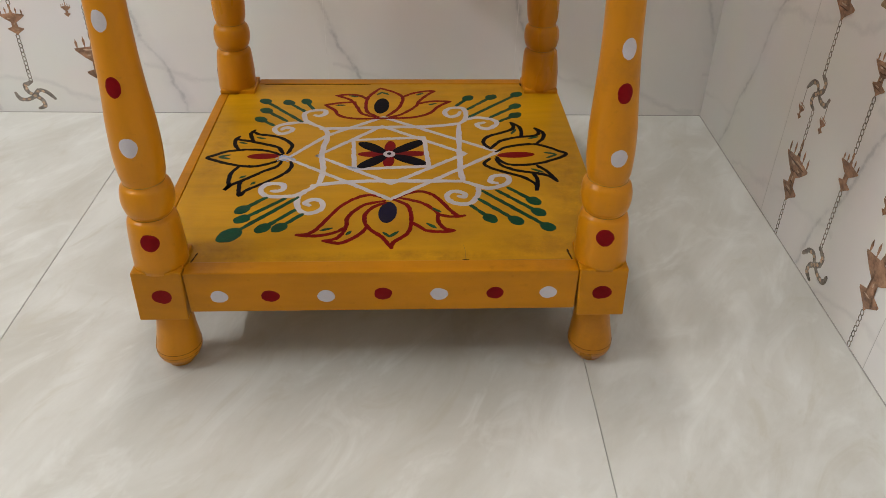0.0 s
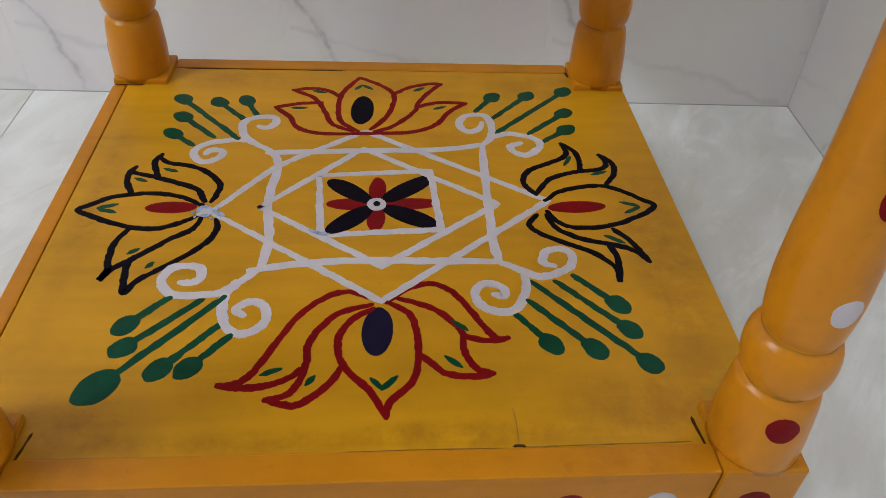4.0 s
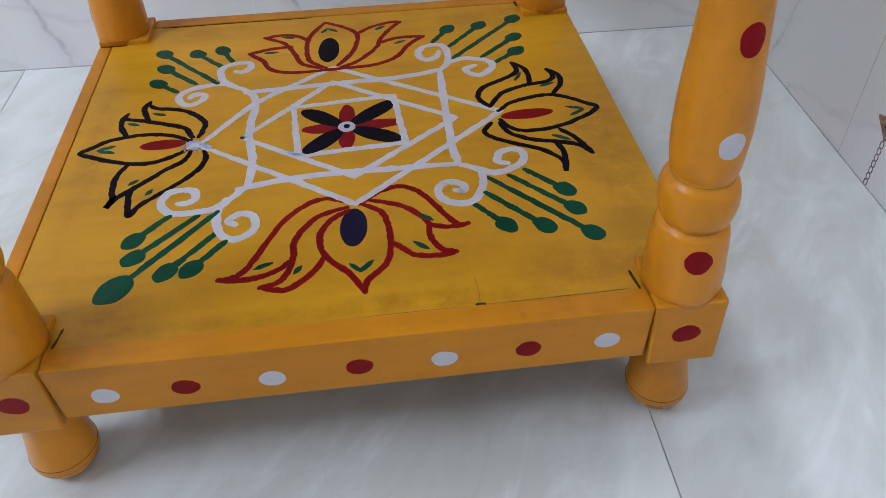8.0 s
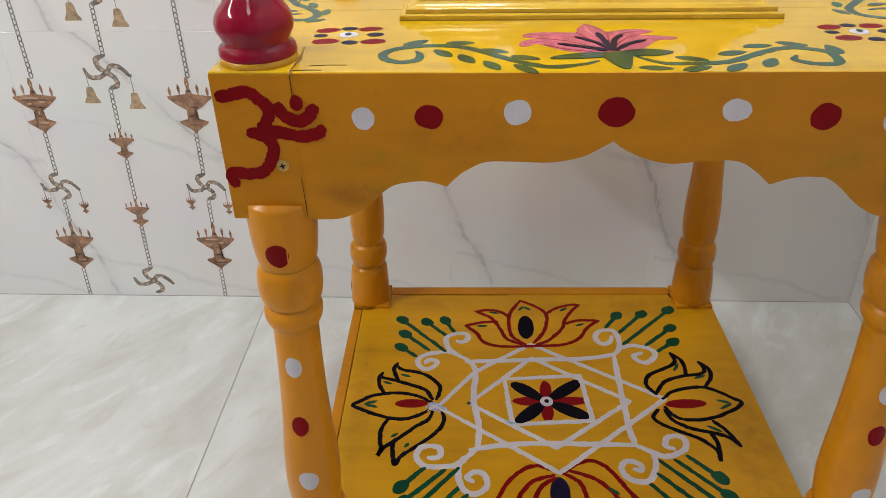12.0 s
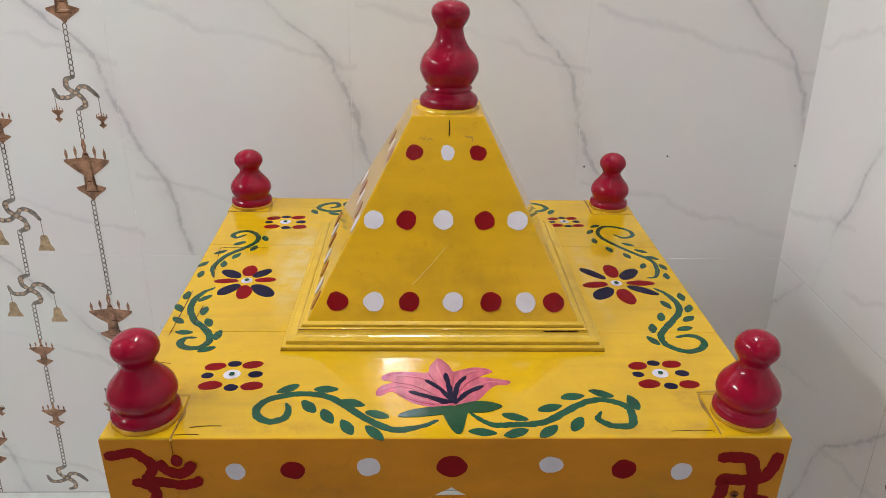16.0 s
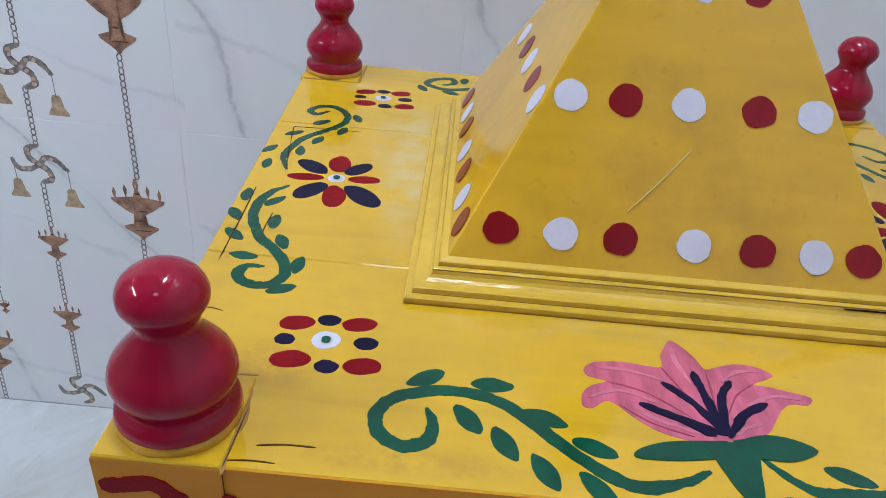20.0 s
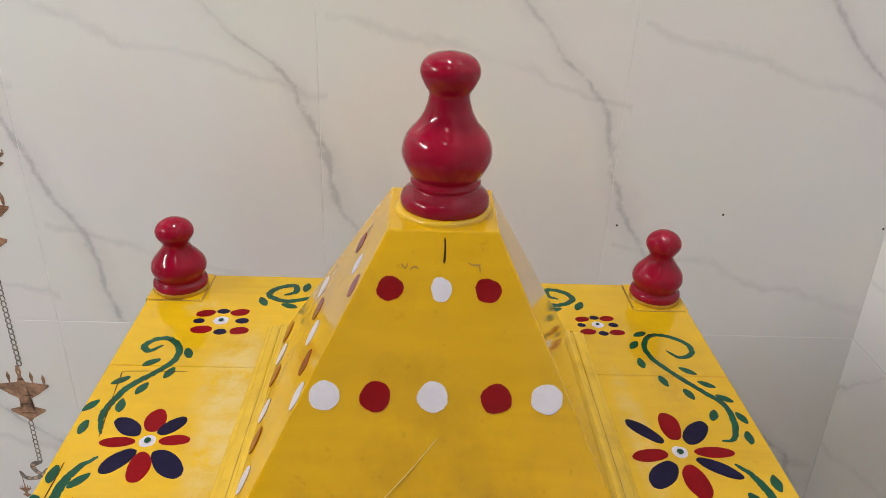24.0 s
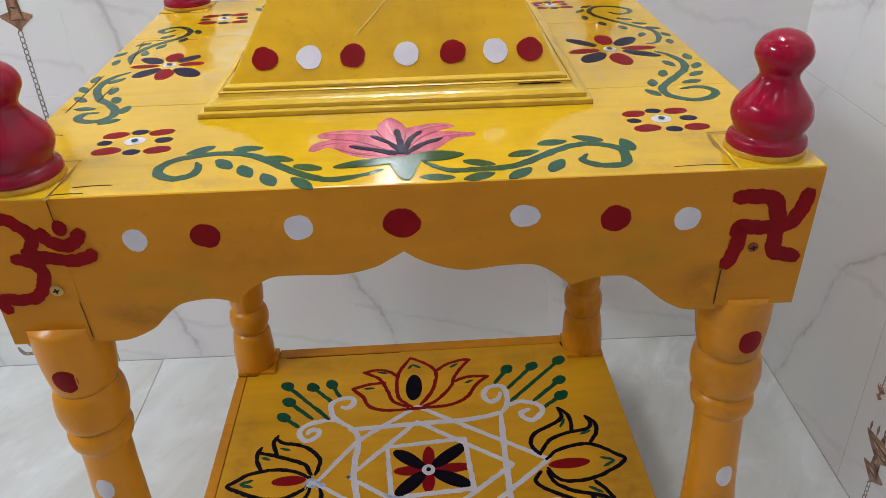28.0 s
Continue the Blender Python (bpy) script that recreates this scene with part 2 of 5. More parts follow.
def floor_marble(name):
    m = bpy.data.materials.new(name)
    m.use_nodes = True
    n, l = m.node_tree.nodes, m.node_tree.links
    b = n["Principled BSDF"]
    co, info = n.new("ShaderNodeTexCoord"), n.new("ShaderNodeObjectInfo")
    off = n.new("ShaderNodeVectorMath")
    off.operation = "MULTIPLY_ADD"
    off.inputs[1].default_value = (1, 1, 1)
    l.new(co.outputs["Object"], off.inputs[0])
    com = n.new("ShaderNodeCombineXYZ")
    mul = n.new("ShaderNodeMath")
    mul.operation = "MULTIPLY"
    mul.inputs[1].default_value = 7
    l.new(info.outputs["Random"], mul.inputs[0])
    l.new(mul.outputs[0], com.inputs[0])
    l.new(com.outputs[0], off.inputs[2])
    cloud, fleck, grain = n.new("ShaderNodeTexNoise"), n.new("ShaderNodeTexNoise"), n.new("ShaderNodeTexNoise")
    turn = n.new("ShaderNodeMapping")
    turn.vector_type = "TEXTURE"
    turn.inputs["Rotation"].default_value, turn.inputs["Scale"].default_value = (0, 0, radians(58)), (1.7, 0.75, 1)
    l.new(off.outputs[0], turn.inputs[0])
    for tex, s, d, k in ((cloud, 6.0, 7, 0.7), (fleck, 15, 9, 1.0), (grain, 60, 4, 0)):
        tex.inputs["Scale"].default_value, tex.inputs["Detail"].default_value, tex.inputs["Distortion"].default_value = s, d, k
        tex.inputs["Roughness"].default_value = 0.62
        l.new(turn.outputs[0], tex.inputs["Vector"])
    r1 = n.new("ShaderNodeValToRGB")
    r1.color_ramp.elements[0].position, r1.color_ramp.elements[0].color = 0.34, (0.45, 0.445, 0.405, 1)
    r1.color_ramp.elements[1].position, r1.color_ramp.elements[1].color = 0.64, (0.575, 0.585, 0.56, 1)
    l.new(cloud.outputs["Fac"], r1.inputs[0])
    r2 = n.new("ShaderNodeValToRGB")
    r2.color_ramp.elements[0].position, r2.color_ramp.elements[0].color = 0.52, (0, 0, 0, 1)
    r2.color_ramp.elements[1].position, r2.color_ramp.elements[1].color = 0.70, (0.55, 0.55, 0.55, 1)
    l.new(fleck.outputs["Fac"], r2.inputs[0])
    mix = n.new("ShaderNodeMix")
    mix.data_type = "RGBA"
    mix.inputs[7].default_value = (0.67, 0.69, 0.67, 1)
    l.new(r2.outputs[0], mix.inputs[0])
    l.new(r1.outputs[0], mix.inputs[6])
    r3 = n.new("ShaderNodeValToRGB")
    r3.color_ramp.elements[0].position, r3.color_ramp.elements[0].color = 0.32, (0.45, 0.45, 0.45, 1)
    r3.color_ramp.elements[1].position, r3.color_ramp.elements[1].color = 0.43, (0, 0, 0, 1)
    l.new(fleck.outputs["Fac"], r3.inputs[0])
    mix2 = n.new("ShaderNodeMix")
    mix2.data_type = "RGBA"
    mix2.inputs[7].default_value = (0.42, 0.40, 0.33, 1)
    l.new(r3.outputs[0], mix2.inputs[0])
    l.new(mix.outputs[2], mix2.inputs[6])
    l.new(mix2.outputs[2], b.inputs["Base Color"])
    b.inputs["Roughness"].default_value = 0.28
    bp = n.new("ShaderNodeBump")
    bp.inputs["Strength"].default_value, bp.inputs["Distance"].default_value = 0.02, 0.001
    l.new(grain.outputs["Fac"], bp.inputs["Height"])
    l.new(bp.outputs[0], b.inputs["Normal"])
    return m


CREAM, MUD, UMBER_RUB, GREENISH = (0.64, 0.48, 0.17), (0.36, 0.20, 0.012), (0.23, 0.088, 0.006), (0.22, 0.20, 0.010)
ROOF_RUBS = [((-0.137, 0.040, 0.52), (0.022, 0.125, 0.05), CREAM, 0.85), ((-0.150, 0.080, 0.52), (0.022, 0.065, 0.05), CREAM, 0.6), ((-0.188, 0.165, 0.52), (0.020, 0.016, 0.05), CREAM, 0.7),
             ((-0.020, -0.107, 0.52), (0.080, 0.012, 0.05), CREAM, 0.35), ((0.125, 0.020, 0.52), (0.012, 0.100, 0.05), CREAM, 0.5), ((-0.180, -0.152, 0.52), (0.030, 0.022, 0.05), MUD, 0.7),
             ((0.160, -0.160, 0.52), (0.030, 0.022, 0.05), MUD, 0.7), ((0.115, -0.192, 0.52), (0.070, 0.010, 0.05), MUD, 0.7), ((-0.120, -0.192, 0.52), (0.060, 0.009, 0.05), MUD, 0.6), ((0.160, 0.080, 0.52), (0.014, 0.090, 0.05), MUD, 0.35)]
BASE_RUBS = [((-0.160, -0.185, 0.10), (0.060, 0.032, 0.05), UMBER_RUB, 0.40), ((0.150, -0.180, 0.10), (0.080, 0.034, 0.05), UMBER_RUB, 0.40), ((0.050, -0.196, 0.10), (0.090, 0.013, 0.05), UMBER_RUB, 0.45),
             ((-0.070, -0.198, 0.10), (0.100, 0.011, 0.05), UMBER_RUB, 0.40), ((-0.194, 0.000, 0.10), (0.014, 0.160, 0.05), UMBER_RUB, 0.36), ((-0.120, 0.168, 0.10), (0.080, 0.018, 0.05), UMBER_RUB, 0.30),
             ((0.145, 0.160, 0.10), (0.060, 0.028, 0.05), UMBER_RUB, 0.34), ((0.190, -0.060, 0.10), (0.030, 0.150, 0.05), UMBER_RUB, 0.42), ((-0.125, 0.010, 0.10), (0.060, 0.040, 0.05), UMBER_RUB, 0.14),
             ((0.120, -0.110, 0.10), (0.060, 0.060, 0.05), UMBER_RUB, 0.13), ((-0.110, -0.085, 0.10), (0.070, 0.045, 0.05), UMBER_RUB, 0.16)]
RAIL_RUBS = [((-0.160, -0.214, 0.098), (0.060, 0.014, 0.010), UMBER_RUB, 0.42), ((0.125, -0.214, 0.098), (0.070, 0.014, 0.009), UMBER_RUB, 0.42), ((-0.040, -0.216, 0.098), (0.060, 0.012, 0.006), UMBER_RUB, 0.30),
             ((-0.135, -0.203, 0.462), (0.034, 0.02, 0.018), GREENISH, 0.55), ((-0.150, -0.203, 0.447), (0.028, 0.02, 0.012), UMBER_RUB, 0.6), ((0.115, -0.203, 0.475), (0.045, 0.02, 0.026), GREENISH, 0.25),
             ((-0.085, -0.203, 0.484), (0.050, 0.02, 0.022), UMBER_RUB, 0.3), ((0.155, -0.203, 0.450), (0.018, 0.02, 0.022), UMBER_RUB, 0.6)]
AMBER = material("amber_paint", (0.525, 0.206, 0.002), 0.34, vary=0.16, scale=7, fine=60, stretch=(0.5, 1.6, 1.6), bump=0.16,
                 stain=(0.24, 0.105, 0.010), stain_amount=0.45, stain_scale=7, spec=0.22, fleck=0.30, rubs=RAIL_RUBS)
PANEL = material("golden_board_paint", (0.572, 0.286, 0.002), 0.36, vary=0.17, scale=6, fine=45, stretch=(0.4, 2.0, 1.6), bump=0.18,
                 stain=(0.26, 0.125, 0.012), stain_amount=0.38, stain_scale=8, spec=0.22, fleck=0.24, rubs=BASE_RUBS)
AMBER_POST = material("amber_post_paint", (0.58, 0.225, 0.003), 0.28, vary=0.14, scale=9, fine=70, stretch=(1.6, 1.6, 0.5), bump=0.14,
                      stain=(0.26, 0.10, 0.012), stain_amount=0.60, stain_scale=11, spec=0.28, fleck=0.3)
LEMON = material("lemon_paint", (0.62, 0.378, 0.003), 0.075, vary=0.10, scale=5, fine=70, stretch=(0.5, 2, 2), bump=0.055,
                 stain=(0.40, 0.25, 0.015), stain_amount=0.55, stain_scale=6, spec=0.65, fleck=0.3, rubs=ROOF_RUBS)
LEMON_THICK = material("thick_lemon_paint", (0.61, 0.390, 0.022), 0.18, vary=0.18, scale=14, fine=120, stretch=(0.5, 0.5, 2), bump=0.55,
                       stain=(0.36, 0.20, 0.015), stain_amount=0.5, stain_scale=16, spec=0.55, fleck=0.35)
MUSTARD = material("mustard_paint", (0.585, 0.335, 0.002), 0.075, vary=0.14, scale=6, fine=50, stretch=(0.4, 2, 2), bump=0.02,
                   stain=(0.33, 0.18, 0.008), stain_amount=0.65, stain_scale=9, spec=0.55, fleck=0.45)
RED_GLOSS = material("red_gloss_paint", (0.26, 0.002, 0.021), 0.08, vary=0.14, scale=12, fine=60, bump=0.05, coat=0.0, spec=0.30)
RED = material("red_mark_paint", (0.195, 0.002, 0.005), 0.42, vary=0.20, scale=40, fine=300, bump=0.10, spec=0.09)
RED_DOT = material("varnished_red_paint", (0.185, 0.002, 0.005), 0.16, vary=0.20, scale=40, fine=300, bump=0.05, spec=0.26)
WHITE = material("white_mark_paint", (0.57, 0.54, 0.585), 0.45, vary=0.08, scale=60, fine=400, bump=0.12, spec=0.3)
BLACK = material("black_mark_paint", (0.005, 0.004, 0.009), 0.38, vary=0.3, scale=60, fine=300, bump=0.08, spec=0.04)
GREEN = material("green_mark_paint", (0.003, 0.062, 0.028), 0.13, vary=0.26, scale=50, fine=300, bump=0.06, spec=0.45)
GREEN_MATT = material("matt_green_paint", (0.003, 0.058, 0.028), 0.30, vary=0.30, scale=50, fine=300, bump=0.08, spec=0.14)
COLLAR = material("dirty_amber_paint", (0.52, 0.27, 0.012), 0.22, vary=0.25, scale=40, fine=160, bump=0.4, stain=(0.62, 0.42, 0.12), stain_amount=0.6, stain_scale=50, spec=0.4, fleck=0.35)
PINK_PAINT = material("pink_paint", (0.47, 0.100, 0.155), 0.18, vary=0.40, scale=60, fine=160, stretch=(2.2, 0.5, 1), bump=0.10, spec=0.50)
PINK_DEEP = material("deep_pink_paint", (0.33, 0.045, 0.085), 0.2, vary=0.3, scale=60, fine=160, bump=0.1, spec=0.5)
PINK_PALE = material("pale_pink_paint", (0.53, 0.150, 0.210), 0.2, vary=0.3, scale=60, fine=160, bump=0.1, spec=0.5)
NAVY = material("navy_paint", (0.008, 0.006, 0.030), 0.36, vary=0.3, scale=60, fine=300, spec=0.12)
BLUE = material("blue_smear", (0.30, 0.38, 0.58), 0.4, vary=0.5, scale=120, fine=400)
BROWN = material("brown_joint", (0.060, 0.026, 0.006), 0.7, vary=0.4, scale=60, fine=300, spec=0.1)
DARK = material("dark_gap", (0.025, 0.012, 0.004), 0.8, vary=0.4, scale=60, fine=300, spec=0.1)
OCHRE = material("ochre_filler", (0.30, 0.17, 0.03), 0.6, vary=0.35, scale=60, fine=300, bump=0.4, spec=0.2)
PALE = material("pale_yellow_wash", (0.68, 0.50, 0.14), 0.22, vary=0.2, scale=12, fine=80, bump=0.1)
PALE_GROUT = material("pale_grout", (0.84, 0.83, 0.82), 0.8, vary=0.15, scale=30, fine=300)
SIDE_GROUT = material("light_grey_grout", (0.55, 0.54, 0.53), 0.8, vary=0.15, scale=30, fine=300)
GROUT = material("grey_grout", (0.30, 0.29, 0.28), 0.8, vary=0.2, scale=30, fine=300)
PLASTER = material("white_plaster", (0.78, 0.77, 0.75), 0.8, vary=0.05, scale=3, fine=120)
WALL_PAINT = material("beige_wall_paint", (0.46, 0.43, 0.38), 0.8, vary=0.06, scale=3, fine=120)
COPPER = material("printed_copper", (0.32, 0.175, 0.105), 0.22, vary=0.70, scale=70, fine=350, stretch=(1, 1, 1.2))
SILVER = material("printed_silver", (0.24, 0.210, 0.185), 0.22, vary=0.65, scale=140, fine=420)
RUSTY = material("rusty_screw", (0.20, 0.055, 0.02), 0.4, metal=0.5, vary=0.3, scale=200, fine=500)
BRASS = material("brass_screw", (0.50, 0.34, 0.10), 0.3, metal=0.8, vary=0.2, scale=200, fine=500)
WALL_TILE = marble("marble_wall_tile", 0)
SIDE_TILE = marble("marble_side_tile", 1)
FLOOR_TILE = floor_marble("pale_floor_tile")
LAMP_WHITE = bpy.data.materials.new("lamp_diffuser")
LAMP_WHITE.use_nodes = True
LAMP_WHITE.node_tree.nodes["Principled BSDF"].inputs["Emission Color"].default_value = (1, 0.96, 0.9, 1)
LAMP_WHITE.node_tree.nodes["Principled BSDF"].inputs["Emission Strength"].default_value = 4


# ---- building helpers ----
def part(name, bm, mat, parent=None, label="", smooth=False):
    me = bpy.data.meshes.new(name)
    bm.normal_update()
    bm.to_mesh(me)
    bm.free()
    me.materials.append(mat)
    if smooth:
        for p in me.polygons:
            p.use_smooth = True
    ob = new(name, me)
    if parent:
        ob.parent = parent
    if label:
        ob["label"] = label
    return ob


def box(x0, x1, y0, y1, z0, z1, bevel=0.0015, segments=2, bm=None):
    bm = bm or bmesh.new()
    made = bmesh.ops.create_cube(bm, size=1)["verts"]
    for v in made:
        v.co = Vector(((x0 + x1) / 2 + v.co.x * (x1 - x0), (y0 + y1) / 2 + v.co.y * (y1 - y0), (z0 + z1) / 2 + v.co.z * (z1 - z0)))
    if bevel:
        edges = list({e for v in made for e in v.link_edges})
        bmesh.ops.bevel(bm, geom=edges, offset=bevel, segments=segments, affect="EDGES", profile=0.6)
    return bm


def lathe(profile, foot, top, z_foot, z_top, segments=40, wobble=0.0):
    """A turned piece: rows of (height, radius), its axis leaning from foot to top."""
    bm, rings = bmesh.new(), []
    for z, r in profile:
        s = (z - z_foot) / (z_top - z_foot)
        cx, cy = foot[0] + (top[0] - foot[0]) * s, foot[1] + (top[1] - foot[1]) * s
        ring = []
        for k in range(segments):
            a = 2 * math.pi * k / segments
            q = r * (1 + wobble * noise.noise((math.cos(a) * 2, math.sin(a) * 2, z * 60 + cx * 90)))
            ring.append(bm.verts.new((cx + q * math.cos(a), cy + q * math.sin(a), z)))
        rings.append(ring)
    for lo, hi in zip(rings, rings[1:]):
        for k in range(segments):
            bm.faces.new((lo[k], lo[(k + 1) % segments], hi[(k + 1) % segments], hi[k]))
    bm.faces.new(rings[-1])
    bm.faces.new(rings[0][::-1])
    return bm


def smooth_profile(rows, steps=4):
    pts = spline([Vector((z, r)) for z, r in rows], steps)
    return [(p.x, max(p.y, 0.0005)) for p in pts]


def spline(pts, steps=6, closed=False):
    """A Catmull-Rom curve through the points."""
    pts = [Vector(p) for p in pts]
    n, out = len(pts), []
    for k in range(n if closed else n - 1):
        if closed:
            a, b, c, d = (pts[(k + j) % n] for j in (-1, 0, 1, 2))
        else:
            a, b, c, d = pts[max(k - 1, 0)], pts[k], pts[k + 1], pts[min(k + 2, n - 1)]
        for j in range(steps):
            t = j / steps
            out.append(0.5 * (2 * b + (c - a) * t + (2 * a - 5 * b + 4 * c - d) * t * t + (3 * b - a - 3 * c + d) * t ** 3))
    if not closed:
        out.append(pts[-1])
    return out


class Paint:
    """A coat of paint on a surface: surface(u, v, h) gives the place, h above it."""

    def __init__(self, surface, h=0.0004):
        self.bm, self.surface, self.h, self.count = bmesh.new(), surface, h * 0.25 + 0.00013 * random.random(), 0

    def fill(self, outline, rings=0):
        h = self.h + 0.00002 * self.count
        self.count += 1
        top = [self.bm.verts.new(self.surface(p[0], p[1], h)) for p in outline]
        low = [self.bm.verts.new(self.surface(p[0], p[1], -0.0002)) for p in outline]
        n = len(top)
        if rings:
            mid = Vector((sum(p[0] for p in outline) / n, sum(p[1] for p in outline) / n))
            loop = top
            for k in range(1, rings):
                inner = [self.bm.verts.new(self.surface(*Vector(p[:2]).lerp(mid, k / rings), h)) for p in outline]
                for j in range(n):
                    self.bm.faces.new((loop[j], loop[(j + 1) % n], inner[(j + 1) % n], inner[j]))
                loop = inner
            face = self.bm.faces.new(loop)
        else:
            face = self.bm.faces.new(top)
        for k in range(n):
            self.bm.faces.new((top[k], low[k], low[(k + 1) % n], top[(k + 1) % n]))
        bmesh.ops.triangulate(self.bm, faces=[face])

    def blob(self, u, v, a, b, turn=0.0, wob=0.10, pointed=0.0, rings=0):
        seed, out = random.random() * 50, []
        rim = 0.00032 / max(a, b, 0.002)
        for k in range(48):
            t = 2 * math.pi * k / 48
            r = 1 + wob * noise.noise((math.cos(t) * 1.1 + seed, math.sin(t) * 1.1, seed)) + rim * noise.noise((math.cos(t) * 5 + seed, math.sin(t) * 5, seed))
            x, y = a * r * math.cos(t), b * r * math.sin(t)
            y *= 1 - pointed * abs(math.cos(t)) ** 1.5
            out.append((u + x * math.cos(turn) - y * math.sin(turn), v + x * math.sin(turn) + y * math.cos(turn)))
        self.fill(out, rings)

    def stroke(self, pts, width, taper=0.25, wob=0.22, steps=9, curved=True):
        line = spline(pts, steps) if curved and len(pts) > 2 else None
        if line is None:
            line = []
            for a, b in zip(pts, pts[1:]):
                a, b = Vector(a), Vector(b)
                n = max(4, min(40, int((b - a).length / 0.0022)))
                line += [a.lerp(b, j / n) for j in range(n)]
            line.append(Vector(pts[-1]))
        h = self.h + 0.00002 * self.count
        self.count += 1
        seed, rows, n = random.random() * 90, [], len(line)
        for k, p in enumerate(line):
            d = line[min(k + 1, n - 1)] - line[max(k - 1, 0)]
            d = d.normalized() if d.length > 1e-9 else Vector((1, 0))
            side = Vector((-d.y, d.x))
            end = min(k, n - 1 - k) / max(1, n - 1)
            w = width / 2 * (1 - taper * max(0, 1 - end * 8)) * (1 + wob * noise.noise((p.x * 130 + seed, p.y * 130, 0)) )
            e = width * 0.10 * noise.noise((p.x * 220, p.y * 220, seed))
            f, g = (min(0.12 * width, 0.0006) * noise.noise((p.x * 620, p.y * 620, seed + q)) for q in (11, 23))
            rows.append((p + side * (w + e + f), p - side * (w - e + g)))
        d0 = (line[0] - line[1]).normalized() * width * 0.35
        d1 = (line[-1] - line[-2]).normalized() * width * 0.35
        left = [r[0] for r in rows]
        right = [r[1] for r in rows]
        quads = list(zip(left, right))
        quads.insert(0, (left[0].lerp(right[0], 0.22) + d0, left[0].lerp(right[0], 0.78) + d0))
        quads.append((left[-1].lerp(right[-1], 0.22) + d1, left[-1].lerp(right[-1], 0.78) + d1))
        v = [[self.bm.verts.new(self.surface(q.x, q.y, hh)) for q, hh in ((a, -0.0002), (a, h), (b, h), (b, -0.0002))] for a, b in quads]
        for a, b in zip(v, v[1:]):
            for k in range(3):
                self.bm.faces.new((a[k], a[k + 1], b[k + 1], b[k]))

    def done(self, name, mat, parent, label=""):
        bmesh.ops.recalc_face_normals(self.bm, faces=self.bm.faces)
        ob = part(name, self.bm, mat, parent, label)
        if parent.name.startswith("roof_board"):
            ob.matrix_local = CANOPY.inverted()
        return ob


def mm(pts):
    return [(a / 1000, b / 1000) for a, b in pts]


# ---- the room, turned a little against the shrine ----
FLOOR = -0.020
BACK, SIDE = 0.341, 0.4850
ROOM = Matrix.Rotation(radians(-0.9), 4, "Z")


def structure(name, bm, mat, label):
    ob = part(name, bm, mat)
    ob.matrix_world = ROOM
    return tagged(ob, label, name.split("_")[0], kind="structure")


floor = structure("floor", box(-1.7, SIDE + 0.1, -2.3, BACK + 0.1, FLOOR - 0.12, FLOOR - 0.0015, 0), GROUT, "pale marble-look floor of large glossy tiles")
wall_back = structure("wall_back", box(-1.7, SIDE + 0.012, BACK + 0.0003, BACK + 0.12, FLOOR - 0.0016, 2.7, 0), PALE_GROUT, "white marble-look tiled wall with printed hanging lamps")
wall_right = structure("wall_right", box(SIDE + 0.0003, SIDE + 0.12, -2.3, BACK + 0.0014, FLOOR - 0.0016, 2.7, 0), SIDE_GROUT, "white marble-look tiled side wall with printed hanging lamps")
wall_right.matrix_world = ROOM @ Matrix.Translation((SIDE, BACK, FLOOR)) @ Matrix.Rotation(radians(-0.65), 4, "Z") @ Matrix.Rotation(radians(-1.85), 4, "Y") @ Matrix.Translation((-SIDE, -BACK, -FLOOR))
wall_left = structure("wall_left", box(-1.7, -1.6, -2.3, BACK + 0.001, FLOOR - 0.0016, 2.7, 0), WALL_PAINT, "plain beige painted wall")
# unseen wall; its doorway is added to let the front fill in
front_bm = box(-1.6, -1.40, -2.3, -2.2, FLOOR - 0.0016, 2.7, 0)
box(-0.50, SIDE + 0.001, -2.3, -2.2, FLOOR - 0.0016, 2.7, 0, bm=front_bm)
box(-1.40, -0.50, -2.3, -2.2, 2.05, 2.7, 0, bm=front_bm)
wall_front = structure("wall_front", front_bm, WALL_PAINT, "plain beige painted wall, unseen, with an added opening for fill light")
# grey strips stand in for the shadowed gap where floor meets wall
GAP_SHADE = material("grey_gap_shade", (0.33, 0.32, 0.31), 0.6, vary=0.3, scale=60, fine=300)
part("gap_shade_strip", box(SIDE - 0.0011, SIDE + 0.0008, -2.19, BACK - 0.0006, FLOOR - 0.001, FLOOR + 0.0008, 0.0003, 1), GAP_SHADE, wall_right)
part("gap_shade_strip", box(-1.59, SIDE - 0.001, BACK - 0.0006, BACK + 0.0008, FLOOR - 0.001, FLOOR + 0.0005, 0.0002, 1), GAP_SHADE, wall_back)
ceiling = structure("ceiling", box(-1.7, SIDE + 0.12, -2.3, BACK + 0.12, 2.7, 2.8, 0), PLASTER, "plain white ceiling")

# ---- lamps of the room, and an added tube on the left ----
ceiling_light = tagged(new("ceiling_light"), "square white ceiling light, switched on", "lamp")
part("housing", box(-0.46, -0.10, -1.48, -1.12, 2.64, 2.70, 0.004), PLASTER, ceiling_light)
part("diffuser", box(-0.44, -0.12, -1.46, -1.14, 2.625, 2.641, 0.003), LAMP_WHITE, ceiling_light, "glowing white diffuser")
# unseen fixture, made up to carry the left fill
left_fill_light = tagged(new("left_fill_light"), "added white tube light on the unseen left wall, switched on", "lamp")
part("batten", box(-1.598, -1.57, -0.88, 0.32, 1.51, 1.59, 0.004), PLASTER, left_fill_light)
part("tube", box(-1.568, -1.545, -0.84, 0.28, 1.54, 1.56, 0.009, 3), LAMP_WHITE, left_fill_light, "glowing tube of the added light")
batten_light = tagged(new("ceiling_panel_light"), "small white ceiling panel light, switched on", "lamp")
